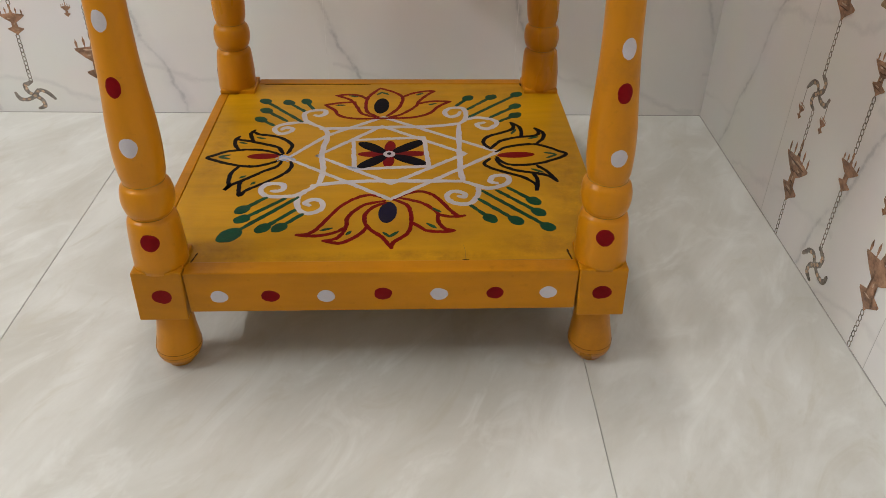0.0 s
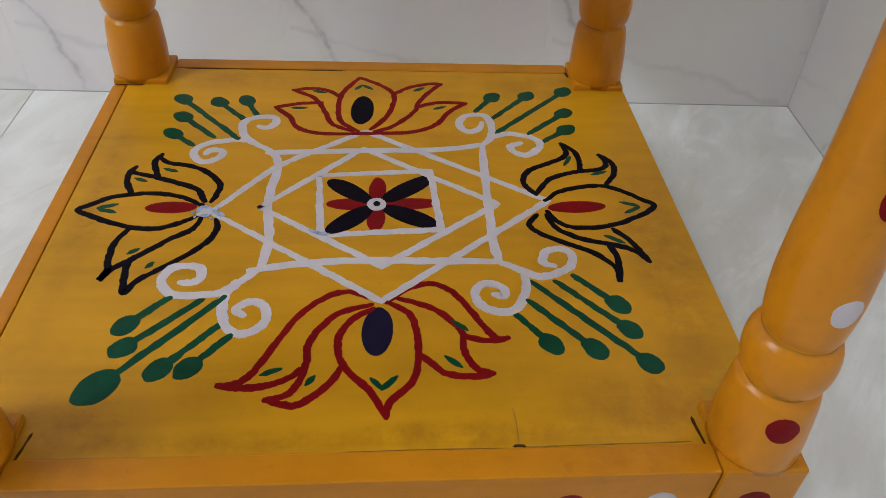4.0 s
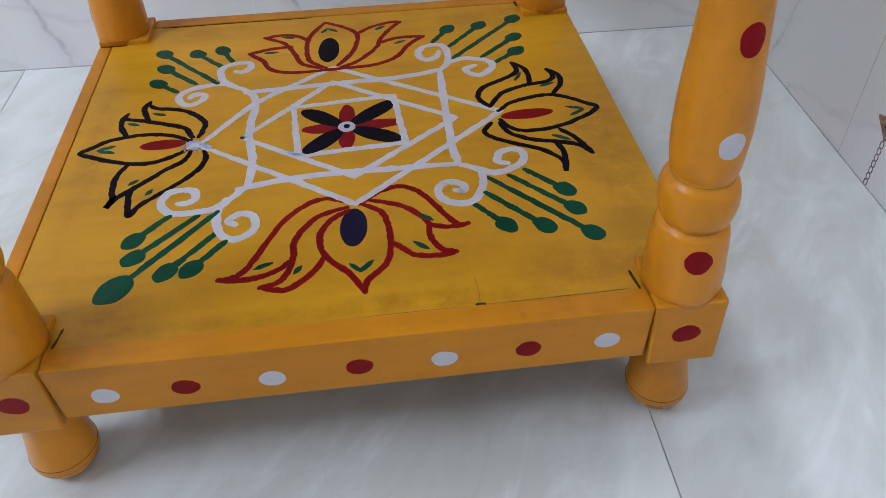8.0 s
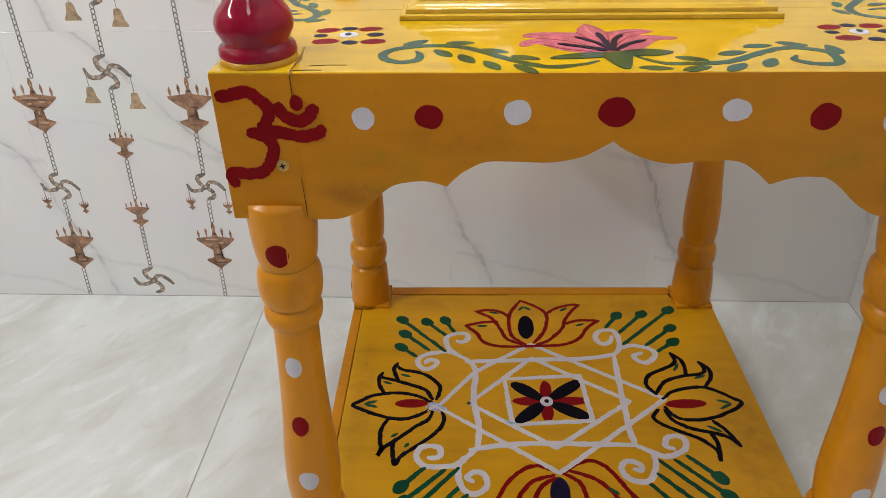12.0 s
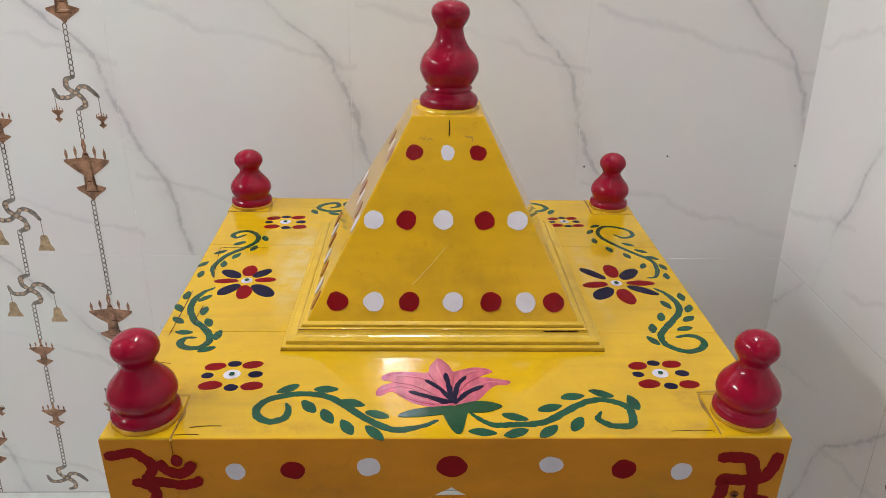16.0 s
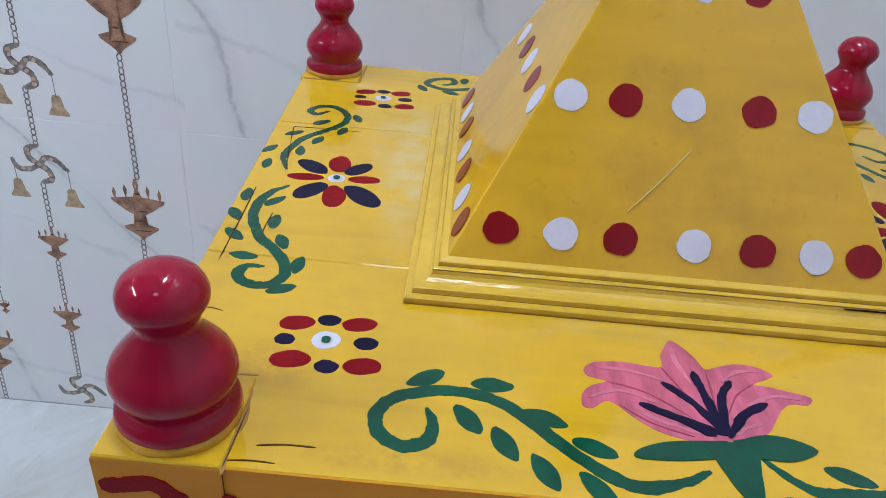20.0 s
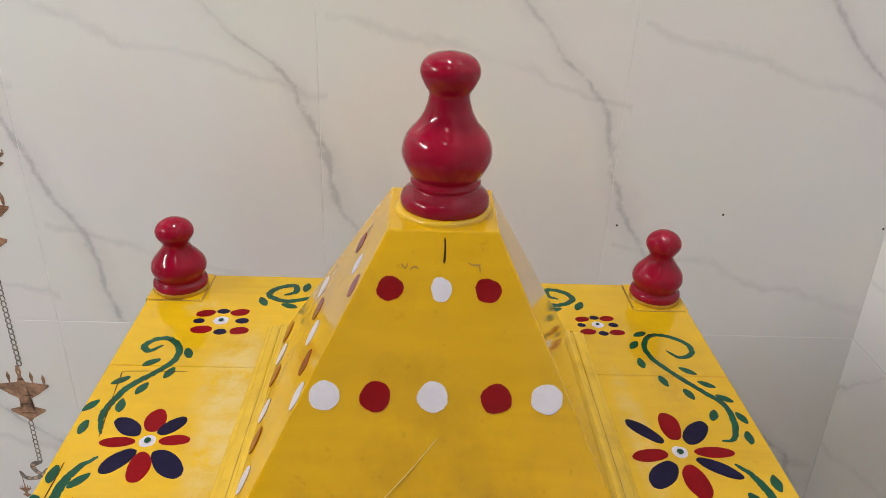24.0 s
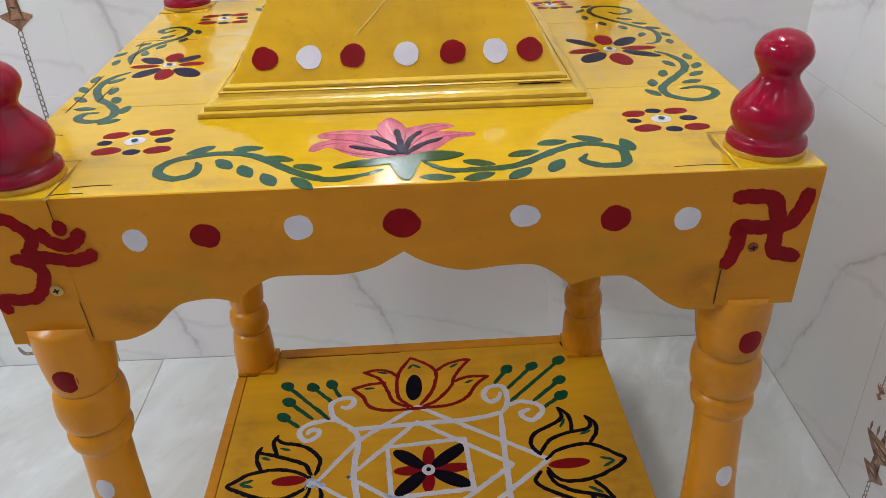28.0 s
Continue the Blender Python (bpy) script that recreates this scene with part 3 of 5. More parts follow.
part("housing", box(-0.172, -0.028, -0.075, 0.315, 2.66, 2.70, 0.004), PLASTER, batten_light)
part("diffuser", box(-0.160, -0.040, -0.062, 0.302, 2.625, 2.659, 0.006, 3), LAMP_WHITE, batten_light, "glowing white diffuser")
for ob in (ceiling_light, left_fill_light):
    ob.matrix_world = ROOM

# ---- painted motifs, in millimetres on the boards ----
LOTUS_LEFT = [
    [(-121.5,-7),(-139.5,3),(-160.5,6),(-183,2),(-196,-6.5),(-203,-12.5),(-190,-20),(-172,-28),(-149,-32),(-131.5,-25),(-121.5,-17)],
    [(-172,7),(-178,17.5),(-179.5,28.5),(-176.5,37.5)],
    [(-177.5,30.5),(-160.5,25),(-142.5,18),(-127.5,10),(-120.5,-3)],
    [(-157.5,23),(-161.5,33.5),(-164.5,43.5),(-161.5,53.5)],
    [(-162.5,49.5),(-153.5,42.5),(-138,39),(-123,30),(-113,16),(-114,4),(-116,-3)],
    [(-164,-31),(-170,-45),(-170,-61),(-168,-72),(-170.5,-80),(-166,-71),(-155,-61),(-137.5,-44),(-123.5,-32),(-119.5,-21)],
    [(-155,-59),(-157,-65),(-156,-79),(-153,-91),(-148,-81),(-138,-72),(-122.5,-58),(-110.5,-43),(-107.5,-31),(-109.5,-22)],
]
LOTUS_RIGHT = [
    [(120.5,-1),(135.5,11),(164,17),(181,10),(193,0.5),(200,-6.5),(187,-17.5),(162.5,-28.5),(138.5,-31),(126,-25),(120,-13)],
    [(116.5,9),(128.5,25),(149,34),(170,38),(176,47),(173,57)],
    [(173,57),(181,45),(179,32),(170,19)],
    [(115,6),(107.5,20),(112.5,34),(122.5,41),(139,50),(147,59),(145,72)],
    [(145,72),(154,61),(155,46),(153,35)],
    [(119,-17),(124,-32),(139,-42.5),(158.5,-48.5),(172.5,-54.5),(180.5,-65.5)],
    [(163.5,-32.5),(173.5,-46.5),(180.5,-65.5)],
    [(112,-17),(105,-27),(111,-37),(127,-47),(145,-57.5),(156,-71.5),(156,-83.5)],
    [(156.5,-49.5),(159.5,-61.5),(156,-83.5)],
]
LOTUS_BACK = [
    [(-16.5,87),(-30.5,101),(-33.5,125),(-30.5,147),(-17,172)],
    [(-17,172),(3,158),(13,141),(7,111),(-6.5,90)],
    [(-32.5,138),(-41.5,148),(-54.5,152.5),(-73,149.5)],
    [(-73,149.5),(-54.5,137),(-44.5,116),(-37,97),(-20.5,87)],
    [(-47.5,130),(-67,127.5),(-85,121.5)],
    [(-85,121.5),(-72,107),(-65,92),(-48,84),(-20.5,83)],
    [(13,145),(25.5,156),(43.5,163),(54.5,163)],
    [(54.5,163),(44.5,151),(34,133),(29,117),(12.5,96),(-4.5,86)],
    [(33,125),(49.5,132),(73.5,131.5)],
    [(73.5,131.5),(58.5,117.5),(46,97.5),(25,86.5),(-8.5,84),(-24.5,83)],
]
LOTUS_FRONT = [
    [(-0.5,-99),(-12.5,-93),(-22,-92),(-34,-98),(-48,-113),(-58.5,-134),(-67.5,-152),(-75,-160),(-86,-162)],
    [(-86,-162),(-74,-164),(-58.5,-162),(-46.5,-156),(-39.5,-149)],
    [(-3.5,-103),(-22,-109),(-33,-121),(-39.5,-134),(-39.5,-147),(-42.5,-160),(-48.5,-169),(-59.5,-172)],
    [(-59.5,-172),(-45.5,-176),(-35.5,-171),(-25.5,-161),(-19,-149)],
    [(-2.5,-106),(-15,-115),(-22,-128),(-21,-144),(-14,-156),(-4,-167),(5,-184.5)],
    [(5,-184.5),(7,-175),(20,-161),(23.5,-146),(23.5,-128),(19.5,-111),(6.5,-101)],
    [(5.5,-101),(17.5,-90),(34,-85),(46,-92),(56,-107),(63,-120.5),(70,-130.5),(77,-130.5)],
    [(77,-130.5),(67,-132.5),(52.5,-129),(47.5,-121),(34.5,-107),(11.5,-97)],
    [(50.5,-129),(50.5,-141.5),(56.5,-153.5),(65.5,-156.5)],
    [(65.5,-156.5),(55.5,-158.5),(39.5,-156.5),(30.5,-148),(23.5,-141)],
]
STAR_CURVED = [
    [(-83.5,60),(-74.5,42),(-77,-3),(-72,-40.5),(-74,-69.5)],
    [(-83.5,57),(-17,60),(47,62.5),(81.5,69.5)],
    [(81.5,69.5),(79,12),(78.5,-17),(77.5,-43),(79.5,-65)],
    [(-80.5,-72.5),(-50,-66.5),(-11.5,-63.5),(30,-64),(79.5,-65)],
]
STAR_STRAIGHT = [
    [(-113.5,-13),(-76.5,38),(-55,55),(-10.5,87),(122.5,-1),(2.5,-100),(-113.5,-15)],
    [(-82,-9),(-11.5,63),(85,-5),(2.5,-69),(-82,-9)],
    [(-43.5,28),(38.5,34.5),(43,-33),(-38.5,-38.5),(-43.5,28)],
]
CURLS = [
    [(-83.5,60),(-98.5,72),(-105.5,82),(-107.5,97.5),(-98.5,105.5),(-86,106.5),(-82,99),(-88.5,91),(-94.5,93)],
    [(-98.5,72),(-113.5,73),(-132,67.5),(-139,55.5),(-132,45),(-122,47),(-117,57),(-126,60),(-130,55)],
    [(81.5,69.5),(89.5,80.5),(91.5,103.5),(84.5,113.5),(70.5,110.5),(65.5,98.5),(70.5,88.5),(80.5,91.5),(84.5,101.5)],
    [(89.5,80.5),(106.5,85.5),(125,78.5),(127,67),(115.5,56),(106.5,59.5),(103.5,67.5),(112.5,72.5)],
    [(-74,-69.5),(-92.5,-89.5),(-107.5,-93.5),(-125,-92.5),(-133,-80.5),(-128,-69.5),(-114.5,-68.5),(-109.5,-76.5),(-113.5,-82.5),(-121,-82.5)],
    [(-87.5,-82.5),(-92.5,-95.5),(-91.5,-110.5),(-85.5,-122.5),(-75.5,-124.5),(-66.5,-116.5),(-67.5,-103.5),(-76.5,-99.5),(-84.5,-105.5),(-79.5,-110.5)],
    [(79.5,-65),(90.5,-72),(105.5,-79.5),(124,-71.5),(129,-60.5),(124,-53),(113,-55),(108.5,-65),(115,-69.5)],
    [(94.5,-76),(93.5,-90.5),(85,-107.5),(71,-109),(62,-101),(62,-90),(70,-85),(79.5,-90),(78,-96),(73,-95)],
]
SPRIGS = [
    [(-141,65.5),(-159,81.5)],
    [(-127,76.5),(-156,105.5)],
    [(-108.5,75),(-161,132.5)],
    [(-106.5,101.5),(-131.5,128.5)],
    [(-98.5,109.5),(-109.5,131.5)],
    [(80.5,118.5),(97,141.5)],
    [(93.5,107.5),(127.5,144.5)],
    [(94.5,86.5),(161.5,152.5)],
    [(121,85.5),(155.5,117.5)],
    [(130,74),(153,92)],
    [(-125,-95.5),(-145.5,-117.5)],
    [(-105.5,-97.5),(-142.5,-134.5)],
    [(-92.5,-95.5),(-149.5,-161.5)],
    [(-91.5,-117.5),(-120,-150.5)],
    [(-84.5,-126.5),(-104,-149.5)],
    [(126,-78.5),(150,-104.5)],
    [(113.5,-83.5),(152,-125.5)],
    [(97.5,-83.5),(157.5,-151)],
    [(93.5,-100.5),(127.5,-139.5)],
    [(84,-111.5),(102,-135.5)],
]
DASHES = [
    [(-179,-6),(-190,-10)],
    [(-190,-11),(-178,-15)],
    [(-173.5,23.5),(-165.5,20)],
    [(-155.5,35.5),(-146.5,32)],
    [(-159,-56),(-154,-52)],
    [(-145,-69),(-142,-65)],
    [(176,-2.5),(188,-6.5)],
    [(188,-8.5),(177,-14.5)],
    [(143,43),(149,54)],
    [(162,31),(173,35)],
    [(156.5,-39.5),(167.5,-46.5)],
    [(144,-54.5),(151,-62.5)],
    [(-20,152),(-15,159)],
    [(-14,159),(-6,153)],
    [(-55.5,148.5),(-45.5,146)],
    [(-71,121),(-60,121)],
    [(30.5,151),(38.5,156)],
    [(46.5,122),(55.5,125.5)],
    [(-3,-159),(3,-166)],
    [(3,-166),(11,-158)],
    [(-63.5,-155),(-53.5,-151)],
    [(-38.5,-162),(-34.5,-157)],
    [(45.5,-117),(53,-124)],
    [(39.5,-144),(47.5,-151.5)],
]
HEARTS = [
    [(-159.5,-10),(-124.5,-9)],
    [(121,-9),(164.5,-7)],
    [(-13,141),(-14.5,97)],
    [(1.5,-105),(-1,-143)],
]
CENTRE = [
    [(-1,-6)],
    [(0,26)],
    [(-2,-35)],
    [(-37,-5)],
    [(44,-4)],
    [(-37,23)],
    [(40,28)],
    [(42,-30)],
    [(-35,-37)],
]
PINK = [
    [(-2,-168.7),(-10,-170.6),(-19,-170.3),(-28.7,-167.2),(-36,-161.5),(-42.4,-154.6),(-46.2,-153.3),(-51.7,-157.8),(-55.3,-156.5),(-54.4,-149.8),(-50,-144.8),(-43.8,-141.8),(-51,-139.7),(-52,-134.9),(-46.6,-130.5),(-35.7,-129.3),(-25.7,-130.5),(-19.7,-130.3),(-18.7,-123.4),(-15.6,-117),
     (-12.4,-112.5),(-8.3,-115.8),(-4.4,-122.8),(-1.9,-129.6),(3.5,-127.7),(12,-124.8),(21,-125.8),(25.7,-130.7),(15.8,-136.4),(21.6,-137.5),(28.3,-139.2),(37,-142),(34,-146.5),(27.2,-146.7),(21.9,-151),(17.3,-157.7),(12.9,-163.5),(4.4,-167.6)],
]
STAMENS = [
    [(-21.2,-141),(-13.1,-149.2),(-4.5,-164)],
    [(-7.6,-133.2),(-6.3,-144.4),(-4.5,-165)],
    [(6,-137.1),(0.3,-146.4),(-3.4,-165)],
    [(16.5,-148.2),(6.3,-155.2),(-2.5,-167)],
    [(-32.3,-153.8),(-20.7,-159.2),(-4,-166)],
    [(-19.8,-159.6),(-13.5,-164.3),(-8.6,-166.6)],
]
# folds and paler brush marks in the petals
FOLDS = [
    [(-44,-142),(-29,-147),(-14,-159)],
    [(-20,-131),(-15,-143),(-9,-156)],
    [(-2,-130),(-2.5,-140),(-3.5,-150)],
    [(15.8,-136.6),(7,-144),(0,-156)],
    [(-41,-155),(-30,-163.5),(-16,-168.5)],
]
STREAKS = [
    [(-47,-134),(-34,-134.5),(-20,-139)],
    [(-52,-152),(-40,-147),(-26,-152)],
    [(-13,-117),(-13,-127),(-10,-139)],
    [(22,-129),(11,-130),(3,-137)],
    [(33,-143.5),(22,-143),(9,-150)],
    [(12,-159),(5,-162),(0,-166)],
    [(-36,-156),(-26,-162),(-12,-167)],
]
LEAVES = [
    [(-2.9,-170),(-12.7,-170.3),(-25.9,-172),(-35.4,-175.4),(-40.1,-179.1),(-37.6,-181.2),(-24.1,-180.8),(-10.3,-178.6),(-2.4,-176.5)],
    [(-2.9,-170),(1.7,-167.9),(10.9,-164.9),(20.8,-166),(28.3,-170.6),(22.3,-175.2),(15,-177.3),(5.4,-176.9),(-2.5,-177.1)],
    [(-10.6,-175),(-9.3,-185.8),(-6,-195),(-2.5,-198.7),(0.5,-195.9),(3.2,-184.4),(4.1,-175)],
]
VINES = [
    [(-16,-185.5),(-28,-191.5),(-42.5,-193.5),(-56.5,-185.5),(-73,-170),(-87,-158.5),(-103.5,-154.5),(-122,-158.5),(-131,-167.5),(-130,-178.5),(-121,-184),(-113,-181),(-111,-172.5),(-113,-166.5)],
    [(6.5,-177.5),(18,-189),(32,-190),(52.5,-188),(70,-176),(86.5,-166),(100,-165),(111,-173),(111,-185.5),(107,-192.5),(95.5,-191.5),(88.5,-185),(91.5,-179)],
    [(-200.5,-0.5),(-207,-8.5),(-211,-22.5),(-209,-40),(-201,-56.5),(-192,-66.5),(-185,-77.5),(-183,-89),(-189,-96),(-197,-96),(-203.5,-90),(-202,-82.5),(-195,-81.5)],
    [(-205.5,22),(-210.5,37.5),(-208.5,53.5),(-203.5,68),(-193,81),(-183,97),(-183.5,112.5),(-193,123.5),(-203,123.5),(-209,114.5),(-204,108.5),(-197,114.5)],
    [(181.5,-4.5),(187.5,-13),(191.5,-29),(188.5,-45.5),(177,-61.5),(163.5,-79),(160.5,-91),(164.5,-100),(174,-105.5),(185,-102.5),(192,-93.5),(189,-85),(181,-83),(174,-85)],
    [(181.5,17.5),(189,19.5),(195,35),(195,54),(184,69.5),(172,87),(161.5,106),(160,122.5),(169,136.5),(182.5,135.5),(194.5,124.5),(192.5,112),(182,108),(176,115.5)],
]
BACKVINE = [
    [(-51.5,212),(-75,201),(-95.5,187),(-117,180),(-132,188.5),(-128,200.5),(-114.5,205.5),(-111.5,195.5),(-119,190.5)],
]
LEAFLETS = [
    [(-114.5,-148.5),(-89,-149.5),(-70,-165),(-53.5,-178),(-98.5,-168.5),(-85.5,-179),(-72,-190.5),(-54.5,-196.5)],
    [(34.5,-182),(59,-173),(76.5,-160.5),(97,-157.5),(116,-168),(74,-190),(54.5,-197),(34,-198),(13,-197)],
    [(-219,-13.5),(-219.5,-35),(-214.5,-55),(-205,-73.5),(-203,-18.5),(-198,-40),(-190,-58.5),(-178.5,-78),(-182,-98)],
    [(-221,47.5),(-218,27),(-211.5,74),(-202.5,47.5),(-195,65.5),(-182,83),(-198,95),(-175.5,106.5)],
    [(199,-19),(198.5,-39.5),(192.5,-56.5),(184,-72),(181.5,-33),(171,-53.5),(158.5,-71.5),(153.5,-90)],
    [(161,138.5),(152.5,123.5),(151.5,100),(161.5,79),(183,91),(175,64.5),(191,75.5),(198,60),(184,42),(202,40),(199,20.5)],
]
BACKLEAF = [
    [(-135.5,179),(-114,173),(-88.5,180),(-69,193),(-88,209.5),(-62.5,214.5),(-103.5,202.5)],
]


# ---- the shrine ----
shrine = tagged(new("wooden_shrine"), "yellow hand-painted wooden shrine, turned pillars, pyramid roof, on tiled floor", "shrine")
BASE, ROOF = 0.100, 0.519
FEET = [(-0.2010, -0.2025), (0.1975, -0.2025), (-0.2010, 0.1780), (0.1940, 0.1780)]
HEADS = [(-0.1995, -0.1800), (0.1838, -0.1790), (-0.2125, 0.1980), (0.1825, 0.1985)]
BLOCK_FOOT = (0.4313, 0.4366, 0.4320, 0.4340)
SPLAY = (-0.0030, 0.0030, -0.0015, 0.0015)
# the canopy sits turned a little on its pillars
CANOPY = Matrix.Translation((-0.011, -0.2, 0)) @ Matrix.Rotation(radians(-0.9), 4, "Z") @ Matrix.Translation((0.011, 0.2, 0))
SLIM = (0.955, 0.90, 0.98, 0.93)
NECKS = [(-0.1968, -0.1860), (0.1818, -0.1880), (-0.1950, 0.1880), (0.1815, 0.1850)]
STANDS = [FEET[0], FEET[1], (-0.2045, 0.1780), (0.1945, 0.1780)]

LEG = smooth_profile([(FLOOR, 0.0125), (FLOOR + 0.004, 0.0145), (-0.010, 0.0192), (-0.004, 0.0214), (0.000, 0.0218), (0.008, 0.0210), (0.024, 0.0186), (0.040, 0.0170), (0.053, 0.0166)], 3)
SHAFT = smooth_profile([(0.102, 0.0238), (0.120, 0.0236), (0.140, 0.0224), (0.150, 0.0208), (0.1535, 0.0174), (0.158, 0.0203), (0.166, 0.0222), (0.174, 0.0222),
                        (0.181, 0.0206), (0.185, 0.0172), (0.193, 0.0190), (0.212, 0.0202), (0.235, 0.0196), (0.262, 0.0176), (0.290, 0.0160), (0.320, 0.0152),
                        (0.345, 0.0150), (0.350, 0.0160), (0.353, 0.0179), (0.358, 0.0190), (0.3625, 0.0186), (0.3655, 0.0164), (0.369, 0.0190),
                        (0.377, 0.0206), (0.385, 0.0206), (0.391, 0.0196), (0.395, 0.0172), (0.399, 0.0186), (0.412, 0.0203), (0.428, 0.0212), (0.440, 0.0212)], 3)
FINIAL = smooth_profile([(0, 0.0205), (0.002, 0.0222), (0.006, 0.0216), (0.0085, 0.0192), (0.011, 0.0196), (0.018, 0.0222), (0.025, 0.0206), (0.031, 0.0164), (0.037, 0.0118),
                         (0.0410, 0.0106), (0.045, 0.0124), (0.050, 0.0150), (0.055, 0.0148), (0.060, 0.0118), (0.0635, 0.0062), (0.0645, 0.001)], 3)
TOP_FINIAL = smooth_profile([(0 * 1.0, 0.0225), (0.004, 0.0236), (0.008, 0.0222), (0.012, 0.0178), (0.0145, 0.0186), (0.017, 0.0176), (0.020, 0.0196), (0.028, 0.0231), (0.035, 0.0228), (0.041, 0.0202), (0.0465, 0.0156), (0.052, 0.0124),
                             (0.058, 0.0106), (0.062, 0.0103), (0.066, 0.0126), (0.072, 0.0150), (0.077, 0.0140), (0.081, 0.0098), (0.083, 0.001)], 3)


def flat(z):
    return lambda u, v, h: (u, v, z + h)


def front(y):
    return lambda u, v, h: (u, y - h, v)


def radius_at(z):
    for (z0, r0), (z1, r1) in zip(SHAFT, SHAFT[1:]):
        if z0 <= z <= z1:
            return r0 + (r1 - r0) * (z - z0) / max(z1 - z0, 1e-9)
    return 0.02


def round_post(k, facing):
    """The surface of a pillar: u runs round it from the facing angle, in metres."""
    (x0, y0), (x1, y1) = STANDS[k], NECKS[k]

    def surface(u, v, h):
        s = (v - 0.104) / 0.332
        r = radius_at(v)
        a = facing + u / 0.02
        return (x0 + (x1 - x0) * s + (r + h) * math.cos(a), y0 + (y1 - y0) * s + (r + h) * math.sin(a), v)
    return surface


def roof_left(y):
    """The left rim of the canopy runs outwards to the back."""
    return -0.2205 - 0.0148 * (y + 0.2) / 0.42


def splayed(bm, dx):
    """The lower end of a corner block leans out."""
    for v in bm.verts:
        v.co.x += dx * (0.1045 - v.co.z) / 0.055
    return bm


# legs, corner blocks and pillars
pillars = []
for k, ((fx, fy), (hx, hy)) in enumerate(zip(FEET, HEADS)):
    part("leg", lathe(LEG, (fx + 2 * SPLAY[k], fy), (fx, fy), FLOOR, 0.06, 36, 0.01), AMBER_POST, shrine, smooth=True)
    sx, sy = (-1 if fx < 0 else 1), (-1 if fy < 0 else 1)
    for z, r in ((0.0020, 0.0218), (-0.0035, 0.0215)):
        part("leg_groove", lathe([(z - 0.0004, r - 0.0006), (z - 0.0001, r + 0.0001), (z + 0.0001, r + 0.0001), (z + 0.0004, r - 0.0006)], (fx + 2 * SPLAY[k], fy), (fx, fy), FLOOR, 0.06, 36, 0.01), BROWN, shrine, "dark turned groove line", smooth=True)
    block = part("base_block", splayed(box(fx - 0.0222, fx + 0.0222, fy - 0.0225, fy + 0.0225, 0.0495, 0.1045, 0.0018), SPLAY[k]), AMBER, shrine)
    if sy < 0:
        dot = Paint(front(fy - 0.0225))
        dot.blob(fx + (0.0005 if sx < 0 else 0.001), 0.0775, 0.0088, 0.0078)
        dot.done("painted_dot", RED, block, "dark red painted dot")
    pillar = part("pillar", lathe(SHAFT, STANDS[k], NECKS[k], 0.104, 0.436, 48, 0.012), AMBER_POST, shrine, smooth=True)
    pillars.append(pillar)
    # ochre rings colour in both the grooves' dirt and their shade
    for z in (0.1536, 0.1853, 0.3656, 0.3953):
        r = radius_at(z)
        part("pillar_groove", lathe([(z - 0.0009, r - 0.0008), (z - 0.0002, r + 0.00025), (z + 0.0002, r + 0.00025), (z + 0.0009, r - 0.0008)], STANDS[k], NECKS[k], 0.104, 0.436, 40, 0.03), OCHRE, pillar, "turned groove, dirt and shade in its colour", smooth=True)
    x0, x1 = (roof_left(hy) - 0.0006, hx + 0.0212) if sx < 0 else (hx - 0.0212, 0.2062)
    y0, y1 = (-0.2027, hy + 0.0212) if sy < 0 else (hy - 0.0212, 0.2197)
    head = part("roof_block", box(x0, x1, y0, y1, BLOCK_FOOT[k], ROOF - 0.0008, 0.0004), AMBER, shrine)
    cap = part("block_top", box(x0 + 0.0003, x1 - 0.0003, y0 + 0.0003, y1 - 0.0003, ROOF - 0.0012, ROOF + 0.0007, 0.0006, 1), LEMON, shrine)
    ring = part("collar", lathe(smooth_profile([(ROOF, 0.0222 * SLIM[k]), (ROOF + 0.0030, 0.0222 * SLIM[k]), (ROOF + 0.0042, 0.0210 * SLIM[k])], 2), (hx, hy), (hx, hy), 0, 1, 36, 0.05), COLLAR, shrine, smooth=True)
    knob = part("finial", lathe([(ROOF + 0.003 + z * 0.92, r * SLIM[k]) for z, r in FINIAL], (hx, hy), (hx, hy), 0, 1, 40, 0.01), RED_GLOSS, shrine, "glossy red turned wooden finial", smooth=True)
    for k2, (ax, ay, bx, by) in enumerate(((-sx * 0.0226, -0.021, -sx * 0.0226, 0.021), (-0.021, -sy * 0.0226, 0.021, -sy * 0.0226))):
        if sy > 0 or k2:
            line = Paint(flat(ROOF))
            line.stroke([(hx + ax, hy + ay), (hx + (ax + bx) / 2 + 0.0003, hy + (ay + by) / 2), (hx + bx, hy + by)], 0.0010, 0.5, 0.5)
            line.done("block_joint", OCHRE, shrine, "dirty brown joint line").matrix_local = CANOPY
    for ob in (head, cap, ring, knob):
        ob.matrix_local = CANOPY
    if sy < 0:
        left_dots = ((0.0015, 0.1356, RED), (0.0010, 0.2235, WHITE), (-0.0015, 0.2725, RED), (-0.0015, 0.3220, WHITE), (-0.0010, 0.4094, RED))
        right_dots = ((-0.0025, 0.1376, RED), (0.0025, 0.2131, WHITE), (0.0030, 0.2681, RED), (0.0030, 0.3030, WHITE), (0.0040, 0.4119, RED))
        for u, z, mat in (left_dots if sx < 0 else right_dots):
            dot = Paint(round_post(k, -math.pi / 2))
            dot.blob(u, z, 0.0072, 0.0082, rings=5)
            dot.done("painted_dot", mat, pillar, "dark red painted dot" if mat is RED else "white painted dot")
    else:
        for z in (0.123, 0.409):
            dot = Paint(round_post(k, math.pi if sx < 0 else 0.0))
